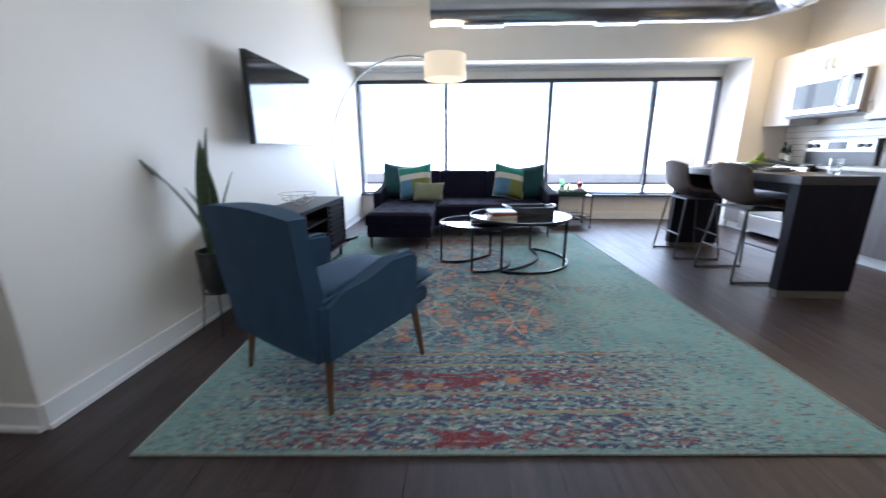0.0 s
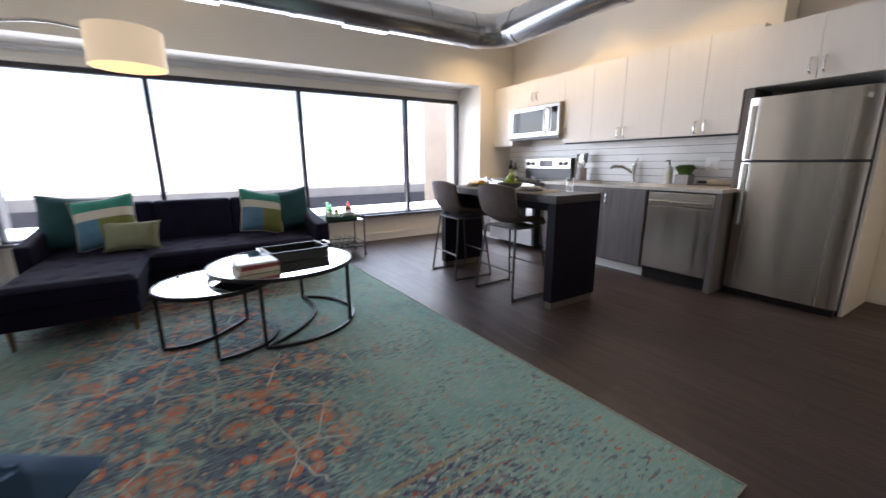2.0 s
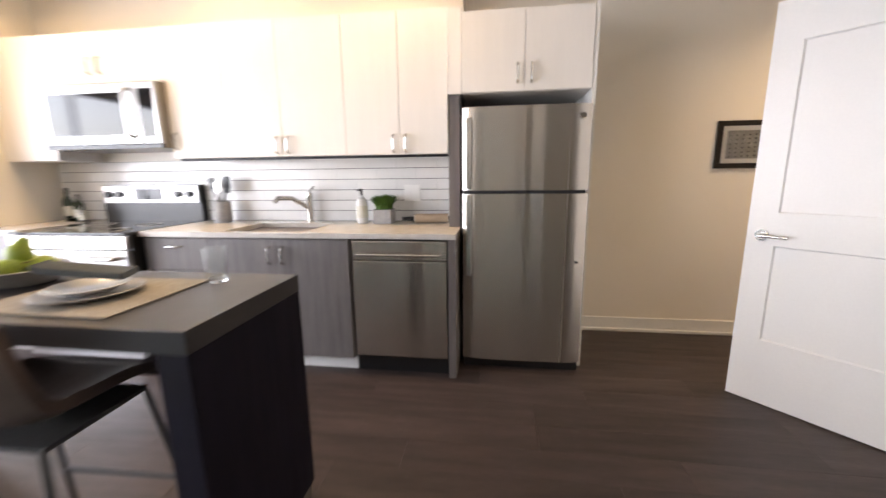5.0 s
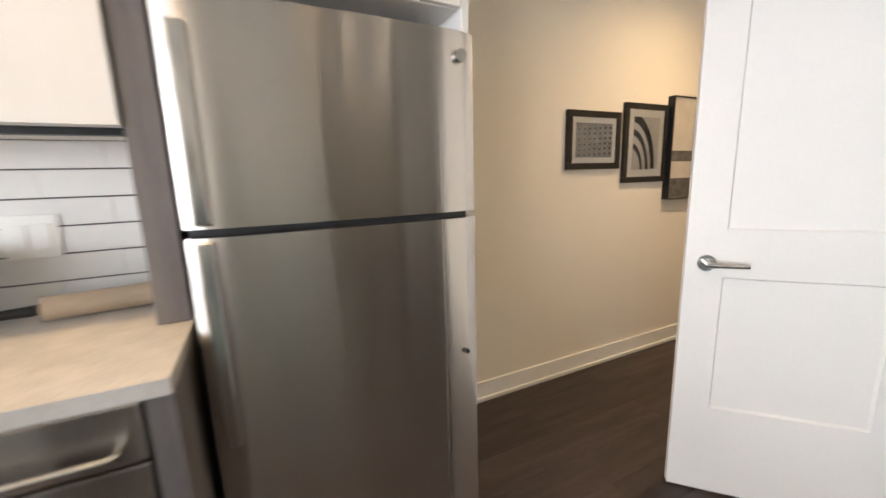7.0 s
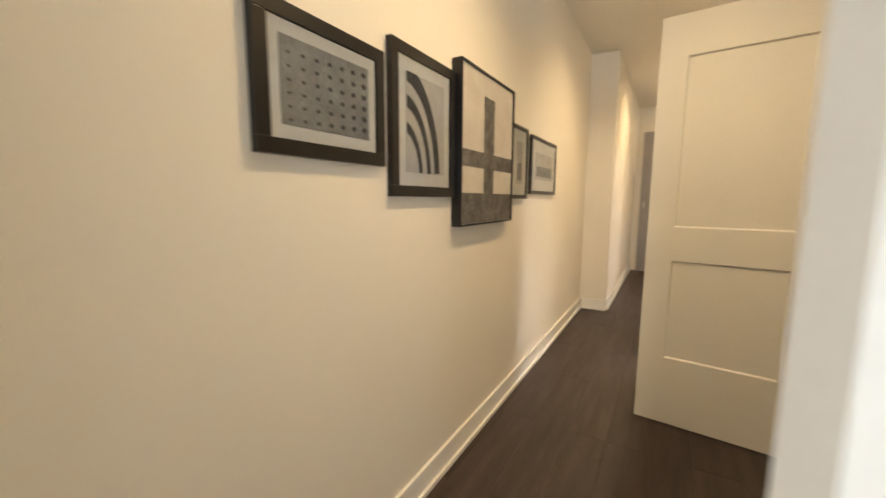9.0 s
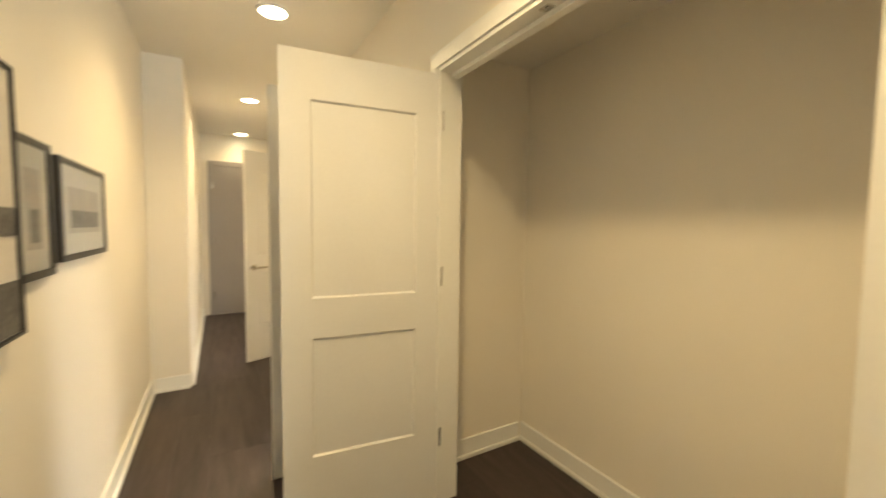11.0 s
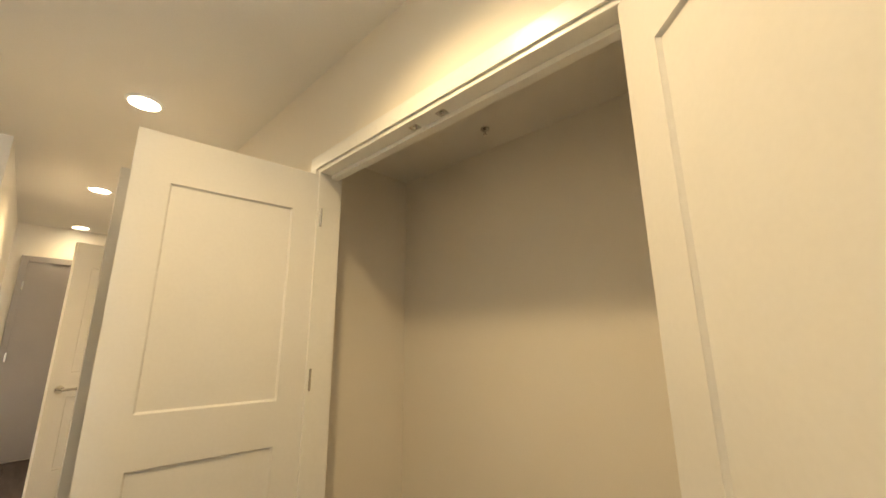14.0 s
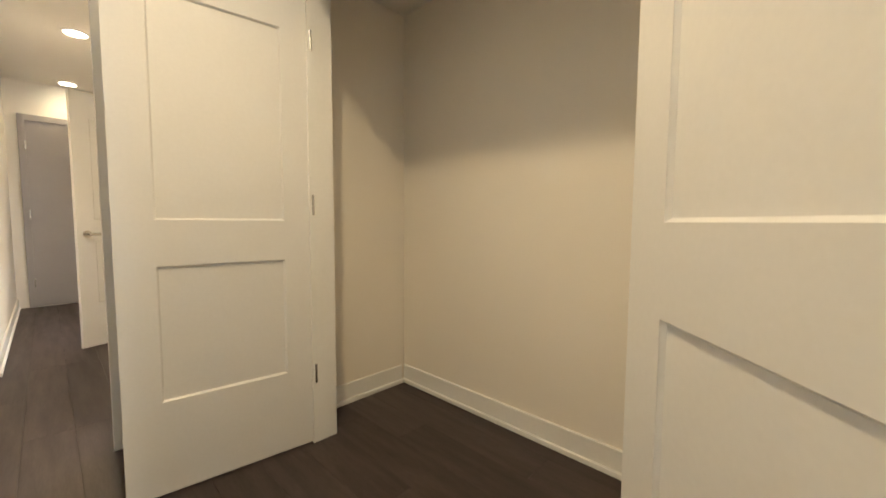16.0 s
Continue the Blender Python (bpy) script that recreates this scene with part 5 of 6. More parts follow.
part("escutcheon", lathe([(0.022, 2.294), (0.022, 2.299), (0.0, 2.299)], 5.475, -1.083, 20), CHROME, sp, smooth=True)
part("nozzle", lathe([(0.0, 2.266), (0.010, 2.266), (0.010, 2.269), (0.005, 2.274), (0.007, 2.294), (0.0, 2.294)], 5.475, -1.083, 14), CHROME, sp, smooth=True)

# recessed downlights in the hall
for ly in (-0.74, -2.68, -4.63, -6.39):
    t = thing("recessed_downlight", 6.62, ly, 2.632, "lit round recessed downlight with a white trim ring", "downlight", group="hall downlights")
    part("trim_ring", lathe([(0.076, 2.6315), (0.094, 2.6315), (0.092, 2.624), (0.078, 2.622), (0.076, 2.6315)], 6.62, ly, 36), TRIM, t, smooth=True)
    part("lens", lathe([(0.0, 2.627), (0.076, 2.627), (0.076, 2.630), (0.0, 2.630)], 6.62, ly, 36), DISC, t, "glowing lens", smooth=True)


# framed pictures
INK = mat("print_dark", (0.10, 0.095, 0.09), 0.7, var=0.4, scale=30)
MIDG = mat("print_grey", (0.40, 0.385, 0.36), 0.7, var=0.3, scale=18)
PALEG = mat("print_pale", (0.62, 0.58, 0.53), 0.7, var=0.12, scale=10)


def frame_picture(y1, y0, z0, z1, fw, mw2, depth, label, image):
    """A framed print on the hall wall; image gets the thing and the picture's rectangle."""
    t = thing("framed_picture", 7.41, (y0 + y1) / 2, z0, label, "picture", group="pictures in the hall")
    xf = 7.409 - depth
    for a in ((y0, z0, y1, z0 + fw), (y0, z1 - fw, y1, z1), (y0, z0 + fw, y0 + fw, z1 - fw), (y1 - fw, z0 + fw, y1, z1 - fw)):
        part("frame_bar", box(xf, a[0], a[1], 7.409, a[2], a[3], 0.002), FRAMEB, t)
    part("mount", box(xf + 0.008, y0 + fw, z0 + fw, xf + 0.012, y1 - fw, z1 - fw), MATB, t, "cream mount")
    part("print", box(xf + 0.005, y0 + fw + mw2, z0 + fw + mw2, xf + 0.0075, y1 - fw - mw2, z1 - fw - mw2), PALEG if image != "rows" else MIDG, t)
    a0, a1, b0, b1 = y0 + fw + mw2, y1 - fw - mw2, z0 + fw + mw2, z1 - fw - mw2
    xi = xf + 0.0035
    bm2 = bmesh.new()
    if image == "rows":
        for i in range(7):
            for j in range(6):
                s = (0.5 + 0.5 * i / 6)
                cy, cz = a1 - (a1 - a0) * (i + 0.5) / 7, b0 + (b1 - b0) * (j + 0.4 + 0.07 * i) / 6.6
                lathe_pts = [bm2.verts.new((xi, cy + 0.010 * s * math.cos(q * 1.047), min(b1, max(b0, cz + 0.008 * s * math.sin(q * 1.047))))) for q in range(6)]
                bm2.faces.new(lathe_pts)
        part("print_detail", bm2, INK, t)
    elif image == "arcs":
        for r0, r1 in ((0.13, 0.16), (0.20, 0.235), (0.27, 0.32)):
            pr = None
            for q in range(15):
                a = radians(4 + 84 * q / 14)
                v = []
                for r in (r0, r1):
                    v.append(bm2.verts.new((xi, max(a0, min(a1, a1 + 0.02 - r * math.cos(a) * 0.72)), max(b0, min(b1, b0 - 0.02 + r * math.sin(a) * 1.15)))))
                if pr:
                    bm2.faces.new((pr[0], pr[1], v[1], v[0]))
                pr = v
        part("print_detail", bm2, INK, t)
    elif image == "soft":
        box(xi, a0 + 0.02, b0 + 0.02, xi + 0.001, a1 - 0.02, (b0 + b1) / 2, bm=bm2)
        part("print_detail", bm2, MIDG, t)
    gl = part("glazing", box(xf + 0.0015, y0 + fw, z0 + fw, xf + 0.0025, y1 - fw, z1 - fw), PANE, t, "picture glass")
    return t


frame_picture(0.005, -0.42, 1.275, 1.605, 0.036, 0.032, 0.022, "black framed print of patterned rows, on the hall wall", "rows")
frame_picture(-0.455, -0.86, 1.185, 1.668, 0.036, 0.045, 0.022, "black framed print of sweeping curves, on the hall wall", "arcs")
frame_picture(-1.51, -1.79, 1.18, 1.59, 0.022, 0.065, 0.02, "black framed print with a wide cream mount", "soft")
frame_picture(-1.86, -2.46, 1.21, 1.575, 0.022, 0.075, 0.02, "black framed small print with a cream mount", "soft")
cv = thing("canvas_picture", 7.41, -1.16, 1.063, "large pale canvas with dark bands in a deep black frame", "picture", group="pictures in the hall")
cy0, cy1, cz0, cz1 = -1.46, -0.87, 1.063, 1.727
for a in ((cy0, cz0, cy1, cz0 + 0.008), (cy0, cz1 - 0.008, cy1, cz1), (cy0, cz0 + 0.008, cy0 + 0.008, cz1 - 0.008), (cy1 - 0.008, cz0 + 0.008, cy1, cz1 - 0.008)):
    part("frame_bar", box(7.362, a[0], a[1], 7.409, a[2], a[3], 0.001), FRAMEB, cv)
part("canvas", box(7.370, cy0 + 0.008, cz0 + 0.008, 7.405, cy1 - 0.008, cz1 - 0.008), PALEG, cv, "pale painted canvas")
CHAR = mat("canvas_charcoal", (0.09, 0.085, 0.082), 0.8, var=0.5, scale=22, color2=(0.22, 0.21, 0.20))
part("painted_band", box(7.3685, cy0 + 0.01, cz0 + 0.01, 7.3695, cy1 - 0.01, cz0 + 0.14), CHAR, cv)
part("painted_band", box(7.3685, cy0 + 0.01, cz0 + 0.25, 7.3695, cy1 - 0.01, cz0 + 0.32), CHAR, cv)
part("painted_column", box(7.367, -1.21, cz0 + 0.14, 7.368, -1.10, cz1 - 0.10, 0.0), CHAR, cv)
place_at()

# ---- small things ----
# Unseen housings, added where the spot beams start.
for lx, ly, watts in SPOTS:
    t = thing("ceiling_spotlight", lx, ly, 2.87, "small white recessed ceiling spotlight, added out of view", "spotlight", group="ceiling spotlights")
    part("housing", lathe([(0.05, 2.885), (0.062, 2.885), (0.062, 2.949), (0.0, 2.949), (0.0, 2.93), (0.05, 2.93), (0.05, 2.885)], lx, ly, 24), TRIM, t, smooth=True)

# snake plant on a wire stand
pl = thing("snake_plant", 1.34, 1.46, 0, "tall snake plant in a dark pot on a wire stand", "plant")
part("pot", lathe([(0.0, 0.26), (0.085, 0.26), (0.10, 0.30), (0.115, 0.50), (0.115, 0.51), (0.10, 0.51), (0.098, 0.48), (0.0, 0.48)], 1.34, 1.46, 28), DARKPOT, pl, "dark glazed pot", smooth=True)
part("stand_ring", tube(arc(1.34, 1.46, 0.262, 0.105, 0, 350, 30), 0.005, 6, closed=True), BLACKM, pl)
for a in (20, 110, 200, 290):
    ca, sa = math.cos(radians(a)), math.sin(radians(a))
    part("stand_leg", tube([(1.34 + 0.14 * ca, 1.46 + 0.14 * sa, 0.0), (1.34 + 0.105 * ca, 1.46 + 0.105 * sa, 0.262), (1.34 + 0.118 * ca, 1.46 + 0.118 * sa, 0.33)], 0.004, 6), BLACKM, pl)


def blade(x, y, z, l, w, lean, azim, twist, curl=0.0):
    b = bmesh.new()
    n = 14
    ca, sa = math.cos(radians(azim)), math.sin(radians(azim))
    rows = []
    for i in range(n + 1):
        s = i / n
        wid = w * (0.55 + 0.45 * math.sin(math.pi * min(1, s * 1.15 + 0.05))) * (1 - max(0, (s - 0.78) / 0.22) ** 1.6)
        off = lean * l * s * s + curl * math.sin(3 * s) * 0.03
        cx, cy, cz = x + ca * (lean * l * 0.3 * s + off), y + sa * (lean * l * 0.3 * s + off), z + l * s * math.sqrt(max(0.2, 1 - lean * lean))
        tw = radians(twist * s + azim + 90)
        dx, dy = math.cos(tw), math.sin(tw)
        rows.append([b.verts.new((cx + dx * wid * u - ca * 0.010 * u * u * 4 * wid / w, cy + dy * wid * u - sa * 0.010 * u * u * 4 * wid / w, cz)) for u in (-0.5, -0.25, 0, 0.25, 0.5)])
    for a, c in zip(rows, rows[1:]):
        for k in range(4):
            b.faces.new((a[k], a[k + 1], c[k + 1], c[k]))
    bmesh.ops.recalc_face_normals(b, faces=b.faces)
    bmesh.ops.solidify(b, geom=b.faces[:], thickness=0.004)
    return b


rl = random.Random(3)
for i, (l, lean, az, w) in enumerate(((0.74, 0.06, 60, 0.075), (0.62, 0.12, 150, 0.07), (0.78, 0.42, 235, 0.055), (0.58, 0.10, 300, 0.07), (0.50, 0.18, 20, 0.065), (0.68, 0.03, 100, 0.075), (0.42, 0.25, 190, 0.06), (0.36, 0.30, 330, 0.055))):
    part("leaf", blade(1.34 + rl.uniform(-0.04, 0.04), 1.46 + rl.uniform(-0.04, 0.04), 0.475, l, w * 1.35, lean, az, rl.uniform(-40, 40)), LEAF, pl, smooth=True)

# bar cart beside the sofa
ca = thing("bar_cart", 4.36, 4.95, 0, "slim black metal bar cart beside the sofa", "cart")
CX0, CX1, CY0, CY1 = 4.08, 4.62, 4.76, 5.14
for x in (CX0, CX1):
    for y in (CY0, CY1):
        part("post", tube([(x, y, 0.05), (x, y, 0.53)], 0.009, 10), BLACKM, ca, smooth=True)
        part("caster", tube([(x - 0.009, y, 0.025), (x + 0.009, y, 0.025)], 0.025, 16), BLACKP, ca, smooth=True)
for z in (0.12, 0.455):
    part("shelf", box(CX0, CY0, z, CX1, CY1, z + 0.012, 0.002), SCREEN, ca, "dark glass shelf")
    for zz in (z + 0.05,):
        part("rail", tube([(CX0, CY0, zz), (CX1, CY0, zz), (CX1, CY1, zz), (CX0, CY1, zz)], 0.005, 6, closed=True), BLACKM, ca)
GREENT = mat("green_lacquer", (0.02, 0.10, 0.06), 0.4, var=0.2, scale=12)
ty = thing("drinks_tray", 4.36, 4.95, 0.468, "dark green lacquered tray on the bar cart", "tray")
part("tray_bottom", box(4.16, 4.82, 0.468, 4.56, 5.08, 0.476), GREENT, ty)
for a in ((4.16, 4.82, 4.56, 4.83), (4.16, 5.07, 4.56, 5.08), (4.16, 4.83, 4.17, 5.07), (4.55, 4.83, 4.56, 5.07)):
    part("tray_side", box(a[0], a[1], 0.476, a[2], a[3], 0.52, 0.002), GREENT, ty)
BGREEN = glass("green_glass", (0.25, 0.75, 0.35))
BAMBER = glass("dark_red_glass", (0.45, 0.06, 0.05))
BYEL = glass("yellow_glass", (0.85, 0.80, 0.35))
LABEL = mat("bottle_label", (0.72, 0.70, 0.60), 0.7, var=0.1, scale=30)


def bottle(x, y, z, h, r, glassy, label, cap=BLACKP, name="bottle", cat="bottle", group="bottles"):
    t = thing(name, x, y, z, label, cat, group=group)
    part("glass_body", lathe([(0.0, z), (r, z), (r, z + 0.58 * h), (r * 0.85, z + 0.66 * h), (r * 0.36, z + 0.76 * h), (r * 0.34, z + 0.95 * h), (0.0, z + 0.95 * h)], x, y, 20), glassy, t, smooth=True)
    part("cap", lathe([(0.0, z + 0.93 * h), (r * 0.40, z + 0.93 * h), (r * 0.40, z + h), (0.0, z + h)], x, y, 14), cap, t, smooth=True)
    part("paper_label", lathe([(r + 0.0008, z + 0.18 * h), (r + 0.0008, z + 0.46 * h)], x, y, 20), LABEL, t)
    return t


bottle(4.24, 4.90, 0.477, 0.20, 0.034, BGREEN, "green glass bottle in the drinks tray")
bottle(4.24, 5.01, 0.477, 0.22, 0.032, BGREEN, "green glass bottle in the drinks tray")
bottle(4.33, 4.94, 0.477, 0.15, 0.030, BYEL, "yellow bottle in the drinks tray")
bottle(4.50, 4.99, 0.477, 0.20, 0.042, BAMBER, "dark red bottle in the drinks tray")
bx = thing("gift_box", 4.46, 4.88, 0.477, "low grey box in the drinks tray", "box")
part("carton", box(4.39, 4.85, 0.477, 4.54, 4.93, 0.55, 0.003), GREYC, bx)


def tumbler(x, y, z, r, h, label, group):
    t = thing("drinking_glass", x, y, z, label, "glass", group=group)
    part("glass_wall", lathe([(0.0, z), (r * 0.82, z), (r, z + h), (r - 0.003, z + h), (r * 0.78, z + 0.012), (0.0, z + 0.012)], x, y, 24), GLASS, t, smooth=True)
    return t


for i in range(3):
    for j in range(2):
        tumbler(4.20 + 0.14 * i, 4.88 + 0.14 * j, 0.133, 0.042, 0.11, "clear glass on the lower cart shelf", "glasses on the cart")

# kitchen worktop
ck = thing("utensil_crock", 7.12, 3.49, 0.915, "grey stoneware crock full of black utensils", "crock")
part("crock", lathe([(0.0, 0.916), (0.058, 0.916), (0.062, 0.93), (0.062, 1.075), (0.056, 1.075), (0.056, 0.93), (0.0, 0.928)], 7.12, 3.49, 28), GREYC, ck, smooth=True)
for a, l, k in ((30, 0.30, 0), (120, 0.31, 1), (200, 0.28, 0), (280, 0.32, 1), (340, 0.27, 1)):
    dx, dy = 0.05 * math.cos(radians(a)), 0.05 * math.sin(radians(a))
    u = part("utensil", tube([(7.12 - dx * 0.4, 3.49 - dy * 0.4, 0.94), (7.12 + dx, 3.49 + dy, 0.94 + l * 0.78)], 0.005, 8), BLACKP if k else CHROME, ck, smooth=True)
    part("utensil_head", box(7.12 + dx - 0.006, 3.49 + dy - 0.026, 0.94 + l * 0.72, 7.12 + dx + 0.006, 3.49 + dy + 0.026, 0.94 + l, 0.005), BLACKP if k else CHROME, u, smooth=True)
so = thing("soap_bottle", 7.12, 2.385, 0.915, "white soap bottle with a black pump", "bottle")
part("bottle_body", lathe([(0.0, 0.916), (0.038, 0.916), (0.041, 0.925), (0.041, 1.065), (0.032, 1.09), (0.015, 1.10), (0.015, 1.115), (0.0, 1.115)], 7.12, 2.385, 24), WHITEC, so, smooth=True)
part("pump", tube([(7.12, 2.385, 1.115), (7.12, 2.385, 1.155), (7.082, 2.40, 1.152)], 0.009, 8), BLACKP, so, smooth=True)
part("paper_label", lathe([(0.0416, 0.955), (0.0416, 1.04)], 7.12, 2.385, 24), LABEL, so)
GX, GY = 7.12, 2.22
gp = thing("potted_grass", GX, GY, 0.915, "bushy green grass in a square concrete pot", "plant")
part("pot", box(GX - 0.064, GY - 0.064, 0.916, GX + 0.064, GY + 0.064, 1.015, 0.004), GREYC, gp)
part("soil", box(GX - 0.058, GY - 0.058, 1.014, GX + 0.058, GY + 0.058, 1.018), DARKPOT, gp, "dark soil")
gb = bmesh.new()
rg2 = random.Random(8)
for i in range(900):
    a, r = rg2.uniform(0, 6.283), 0.056 * math.sqrt(rg2.random())
    x, y = GX + r * math.cos(a), GY + r * math.sin(a)
    l = rg2.uniform(0.06, 0.125)
    lean = rg2.uniform(0.0, 0.35) + 0.55 * r / 0.056
    b = a + rg2.gauss(0, 0.7)
    cb, sb2 = math.cos(b), math.sin(b)
    w = rg2.uniform(0.0022, 0.0042)
    px, py = -sb2 * w, cb * w
    pts = [(x + cb * l * lean * q * q * 0.8, y + sb2 * l * lean * q * q * 0.8, 1.016 + l * (q - 0.32 * lean * q * q)) for q in (0, 0.45, 0.8, 1.0)]
    v = []
    for (qx, qy, qz), k in zip(pts[:3], (1, 1.5, 1.0)):
        v += [gb.verts.new((qx - px * k, qy - py * k, qz)), gb.verts.new((qx + px * k, qy + py * k, qz))]
    v.append(gb.verts.new(pts[3]))
    gb.faces.new((v[0], v[1], v[3], v[2]))
    gb.faces.new((v[2], v[3], v[5], v[4]))
    gb.faces.new((v[4], v[5], v[6]))
gs = part("grass", gb, GRASS, gp, "dense green blades")
gs["kind"] = "stuff"
MAPLE = mat("maple", (0.55, 0.42, 0.30), 0.5, var=0.15, scale=6, stretch=(6, 0.6, 6))
rp = thing("rolling_pin", 7.13, 1.88, 0.915, "pale wooden rolling pin with dark handles", "rolling pin")
part("roller", tube([(7.16, 1.765, 0.949), (7.12, 2.00, 0.949)], 0.032, 20), MAPLE, rp, smooth=True)
part("handle", tube([(7.119, 2.003, 0.949), (7.105, 2.085, 0.949)], [0.015, 0.012], 14), BLACKP, rp, smooth=True)
part("handle", tube([(7.161, 1.762, 0.949), (7.17, 1.733, 0.949)], [0.015, 0.013], 14), BLACKP, rp, smooth=True)
BDARK = glass("dark_green_glass", (0.06, 0.10, 0.05))
bottle(7.13, 4.86, 0.915, 0.27, 0.035, BDARK, "dark green oil bottle beside the range", group="bottles on the worktop")
bottle(7.10, 4.73, 0.915, 0.22, 0.036, BDARK, "dark vinegar bottle beside the range", group="bottles on the worktop")
bottle(7.05, 4.64, 0.915, 0.14, 0.028, GLASS, "small clear bottle beside the range", group="bottles on the worktop")


def outlet(x, y, z, axis, label):
    t = thing("wall_outlet", x, y, z, label, "outlet", group="outlets")
    if axis == "x":
        part("plate", box(x - 0.006, y - 0.06, z - 0.06, x, y + 0.06, z + 0.06, 0.003), TRIM, t)
        for s in (-0.025, 0.025):
            part("socket", box(x - 0.009, y + s - 0.017, z - 0.035, x - 0.0055, y + s + 0.017, z + 0.035, 0.002), TRIM, t)
    else:
        part("plate", box(x - 0.035, y - 0.006, z - 0.058, x + 0.035, y, z + 0.058, 0.003), TRIM, t)
        part("socket", box(x - 0.017, y - 0.009, z - 0.035, x + 0.017, y - 0.0055, z + 0.035, 0.002), TRIM, t)


outlet(7.254, 2.04, 1.125, "x", "white double outlet plate on the tiles")
outlet(5.45, 5.61, 0.23, "y", "white outlet plate below the window")
outlet(3.0, 5.61, 0.23, "y", "white outlet plate below the window")

# island table settings
LINEN = mat("beige_placemat", (0.42, 0.37, 0.30), 0.9, var=0.2, scale=60, fine=300, bump=0.3)
STONEW = mat("grey_stoneware", (0.34, 0.33, 0.32), 0.35, var=0.15, scale=30)
SLATE = mat("slate_napkin", (0.10, 0.115, 0.12), 0.9, var=0.2, scale=40)
AMBERC = mat("yellow_plate_glaze", (0.62, 0.33, 0.03), 0.3, var=0.15, scale=20)
PEAR = mat("green_pear", (0.36, 0.44, 0.05), 0.45, var=0.3, scale=14, color2=(0.25, 0.36, 0.04))


def disc_plate(name, x, y, z, r, h, material, label, group):
    t = thing(name, x, y, z, label, name.split("_")[-1], group=group)
    part("dish_body", lathe([(0.0, z), (r * 0.6, z), (r * 0.75, z + h * 0.4), (r, z + h), (r - 0.004, z + h + 0.002), (r * 0.7, z + h * 0.55), (r * 0.55, z + 0.006), (0.0, z + 0.006)], x, y, 36), material, t, smooth=True)
    return t


for sy, nap in ((2.62, False), (3.40, True)):
    pm = thing("placemat", 5.40, sy, 0.905, "beige woven placemat on the island", "placemat", group="placemats")
    part("mat", box(5.22, sy - 0.23, 0.906, 5.58, sy + 0.23, 0.910, 0.001), LINEN, pm)
    disc_plate("dinner_plate", 5.38, sy, 0.911, 0.135, 0.018, STONEW, "grey stoneware dinner plate", "dinner plates")
    disc_plate("side_plate", 5.38, sy, 0.926, 0.10, 0.018, AMBERC if nap else WHITEC, "yellow glazed side plate under a napkin" if nap else "white side plate on a larger plate", "side plates")
nk = thing("napkin", 5.40, 2.64, 0.945, "folded slate grey napkin on the plate", "napkin", 24)
nb = box(-0.05, -0.11, 0.0, 0.05, 0.11, 0.022, 0.008, 2)
for v in nb.verts:
    v.co.z += 0.05 * (v.co.y / 0.11) ** 2 * (1 if v.co.y > 0 else 0.2)
part("cloth", nb, SLATE, nk, world=False, smooth=True)
yk = thing("napkin", 5.40, 3.42, 0.945, "folded mustard yellow napkin on the plate", "napkin", -10)
part("cloth", box(-0.055, -0.12, 0.0, 0.055, 0.12, 0.026, 0.010, 2), AMBERC, yk, world=False, smooth=True)
tumbler(5.58, 2.36, 0.906, 0.036, 0.115, "clear drinking glass on the island", "glasses on the island")
tumbler(5.58, 3.72, 0.906, 0.036, 0.115, "clear drinking glass on the island", "glasses on the island")
tumbler(5.28, 3.08, 0.906, 0.036, 0.115, "clear drinking glass on the island", "glasses on the island")
disc_plate("fruit_bowl", 5.50, 3.02, 0.906, 0.135, 0.055, STONEW, "wide grey fruit bowl on the island", "bowls")
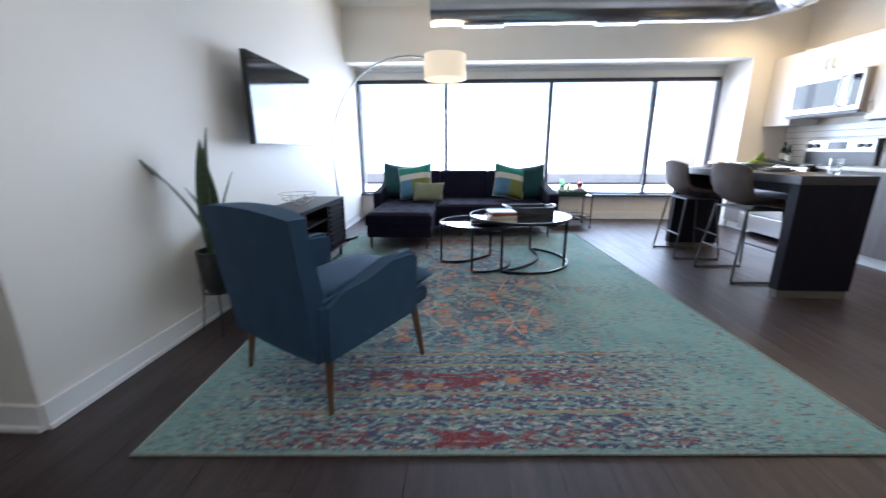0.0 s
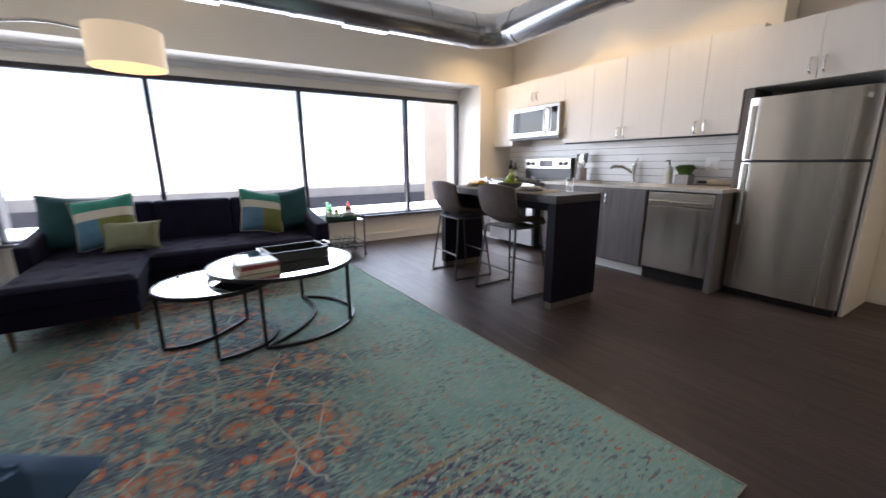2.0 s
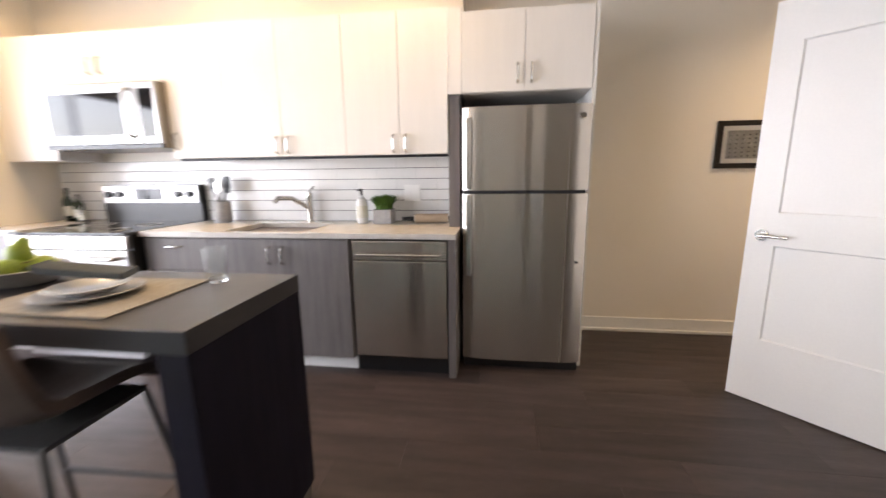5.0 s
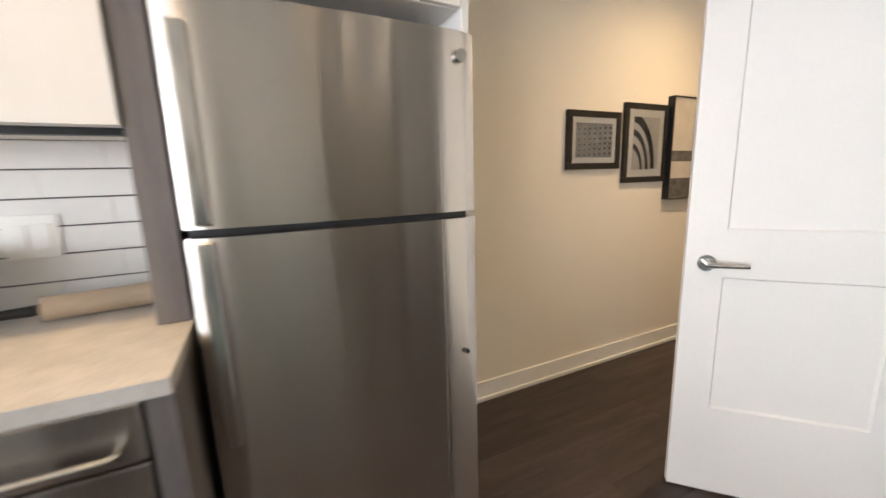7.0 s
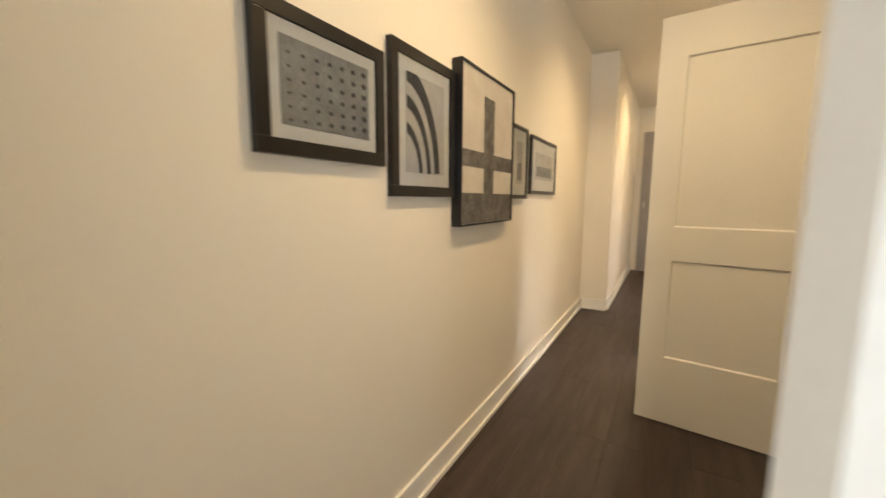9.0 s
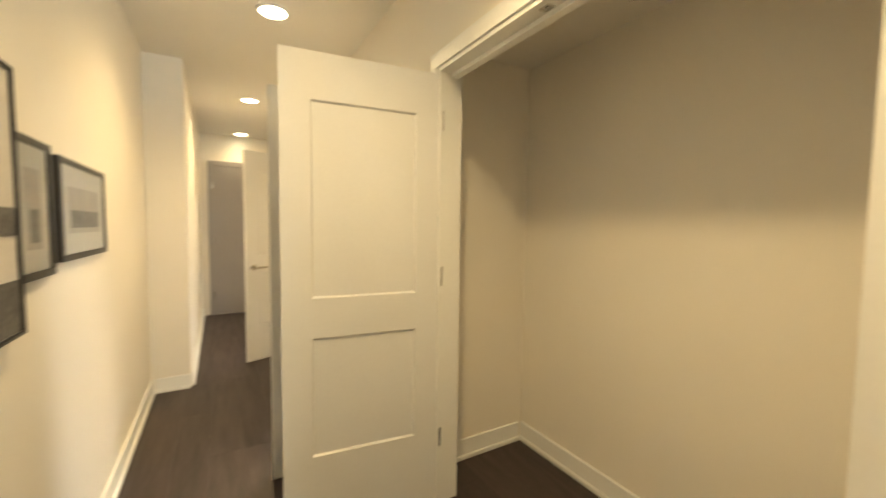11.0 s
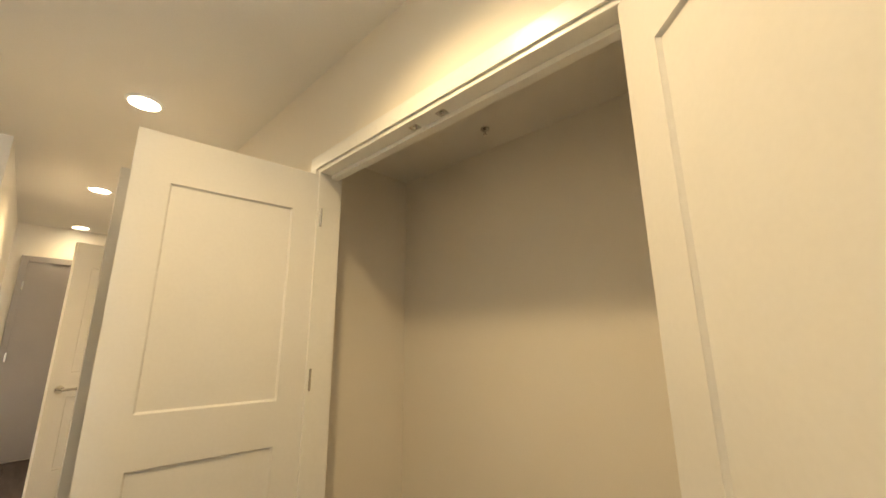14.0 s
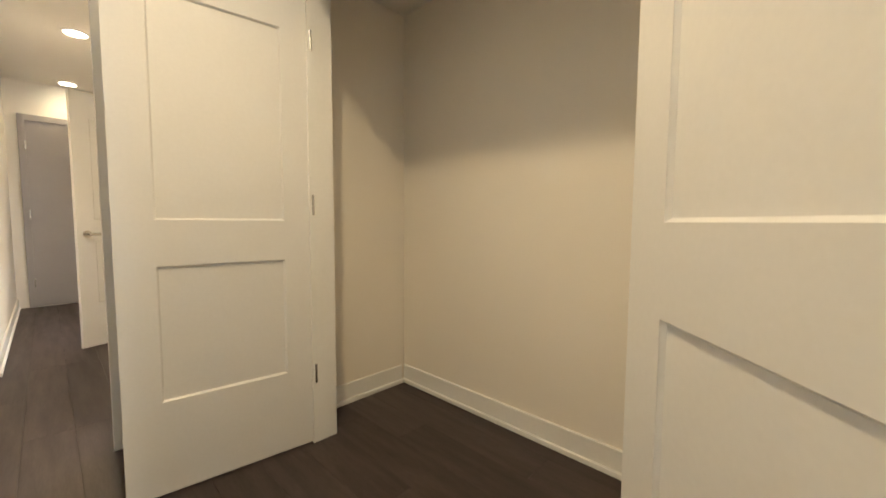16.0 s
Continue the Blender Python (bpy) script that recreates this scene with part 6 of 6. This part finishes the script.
for i, (dx, dy, dz, rx, rz2) in enumerate(((-0.05, 0.0, 0.015, 70, 20), (0.045, 0.03, 0.015, 60, 140), (0.03, -0.055, 0.015, 80, 250), (0.0, 0.0, 0.06, 25, 80))):
    pe = thing("pear", 5.50 + dx, 3.02 + dy, 0.925 + dz, "green pear in the fruit bowl", "fruit", group="pears")
    pe.matrix_basis = pose(5.50 + dx, 3.02 + dy, 0.945 + dz, rx, 0, rz2)
    part("flesh", lathe([(0.0, -0.036), (0.022, -0.033), (0.036, -0.010), (0.035, 0.010), (0.022, 0.035), (0.014, 0.055), (0.0, 0.062)], 0, 0, 18), PEAR, pe, world=False, smooth=True)
    part("stalk", tube([(0, 0, 0.058), (0.004, 0, 0.08)], 0.0025, 6), LEGW, pe, world=False)

# ---- floor planks and wall tiles, piece by piece ----
for y, z, w in TILES:
    o = new("tile", tile_mesh(w))
    o.parent = bs
    o.location = (7.262, y, z)

flr = bpy.data.objects["floor"]
me_p = {}
PW, PL = 0.18, 1.22


def plank_mesh(w, l):
    key = (round(w, 3), round(l, 3))
    if key not in me_p:
        b = box(0.0003, 0.0003, -0.006, w - 0.0003, l - 0.0003, 0.0, 0.0006, 1)
        me = bpy.data.meshes.new("plank")
        bmesh.ops.recalc_face_normals(b, faces=b.faces)
        b.to_mesh(me)
        b.free()
        me.materials.append(FLOOR)
        me_p[key] = me
    return me_p[key]


rng = random.Random(5)
rest = bmesh.new()
i = 0
x = -1.70
while x < 7.60:
    y = -7.03 - rng.choice((0.0, 0.3, 0.6, 0.9))
    while y < 5.94:
        y0, y1 = max(-7.05, y), min(5.94, y + PL)
        if y1 - y0 > 0.03 and x + PW <= 7.79:
            near = (1.0 < x < 7.5 and 0.2 < y0 + 0.6 < 5.9 and not (1.8 < x < 4.0 and 1.0 < y0 < 4.6)) or (x > 5.0 and -4.1 < y0 + 0.6 <= 0.2)
            if near:
                o = new("plank", plank_mesh(PW, y1 - y0))
                o.parent = flr
                o.location = (x, y0, 0.0)
            else:
                box(x + 0.0008, y0 + 0.0008, -0.006, x + PW - 0.0008, y1 - 0.0008, 0.0, bm=rest)
        y += PL
    x += PW
ro = link_mesh("planks", rest, FLOOR)
ro.parent = flr
tagged(ro, "dark wood planks", kind="stuff")
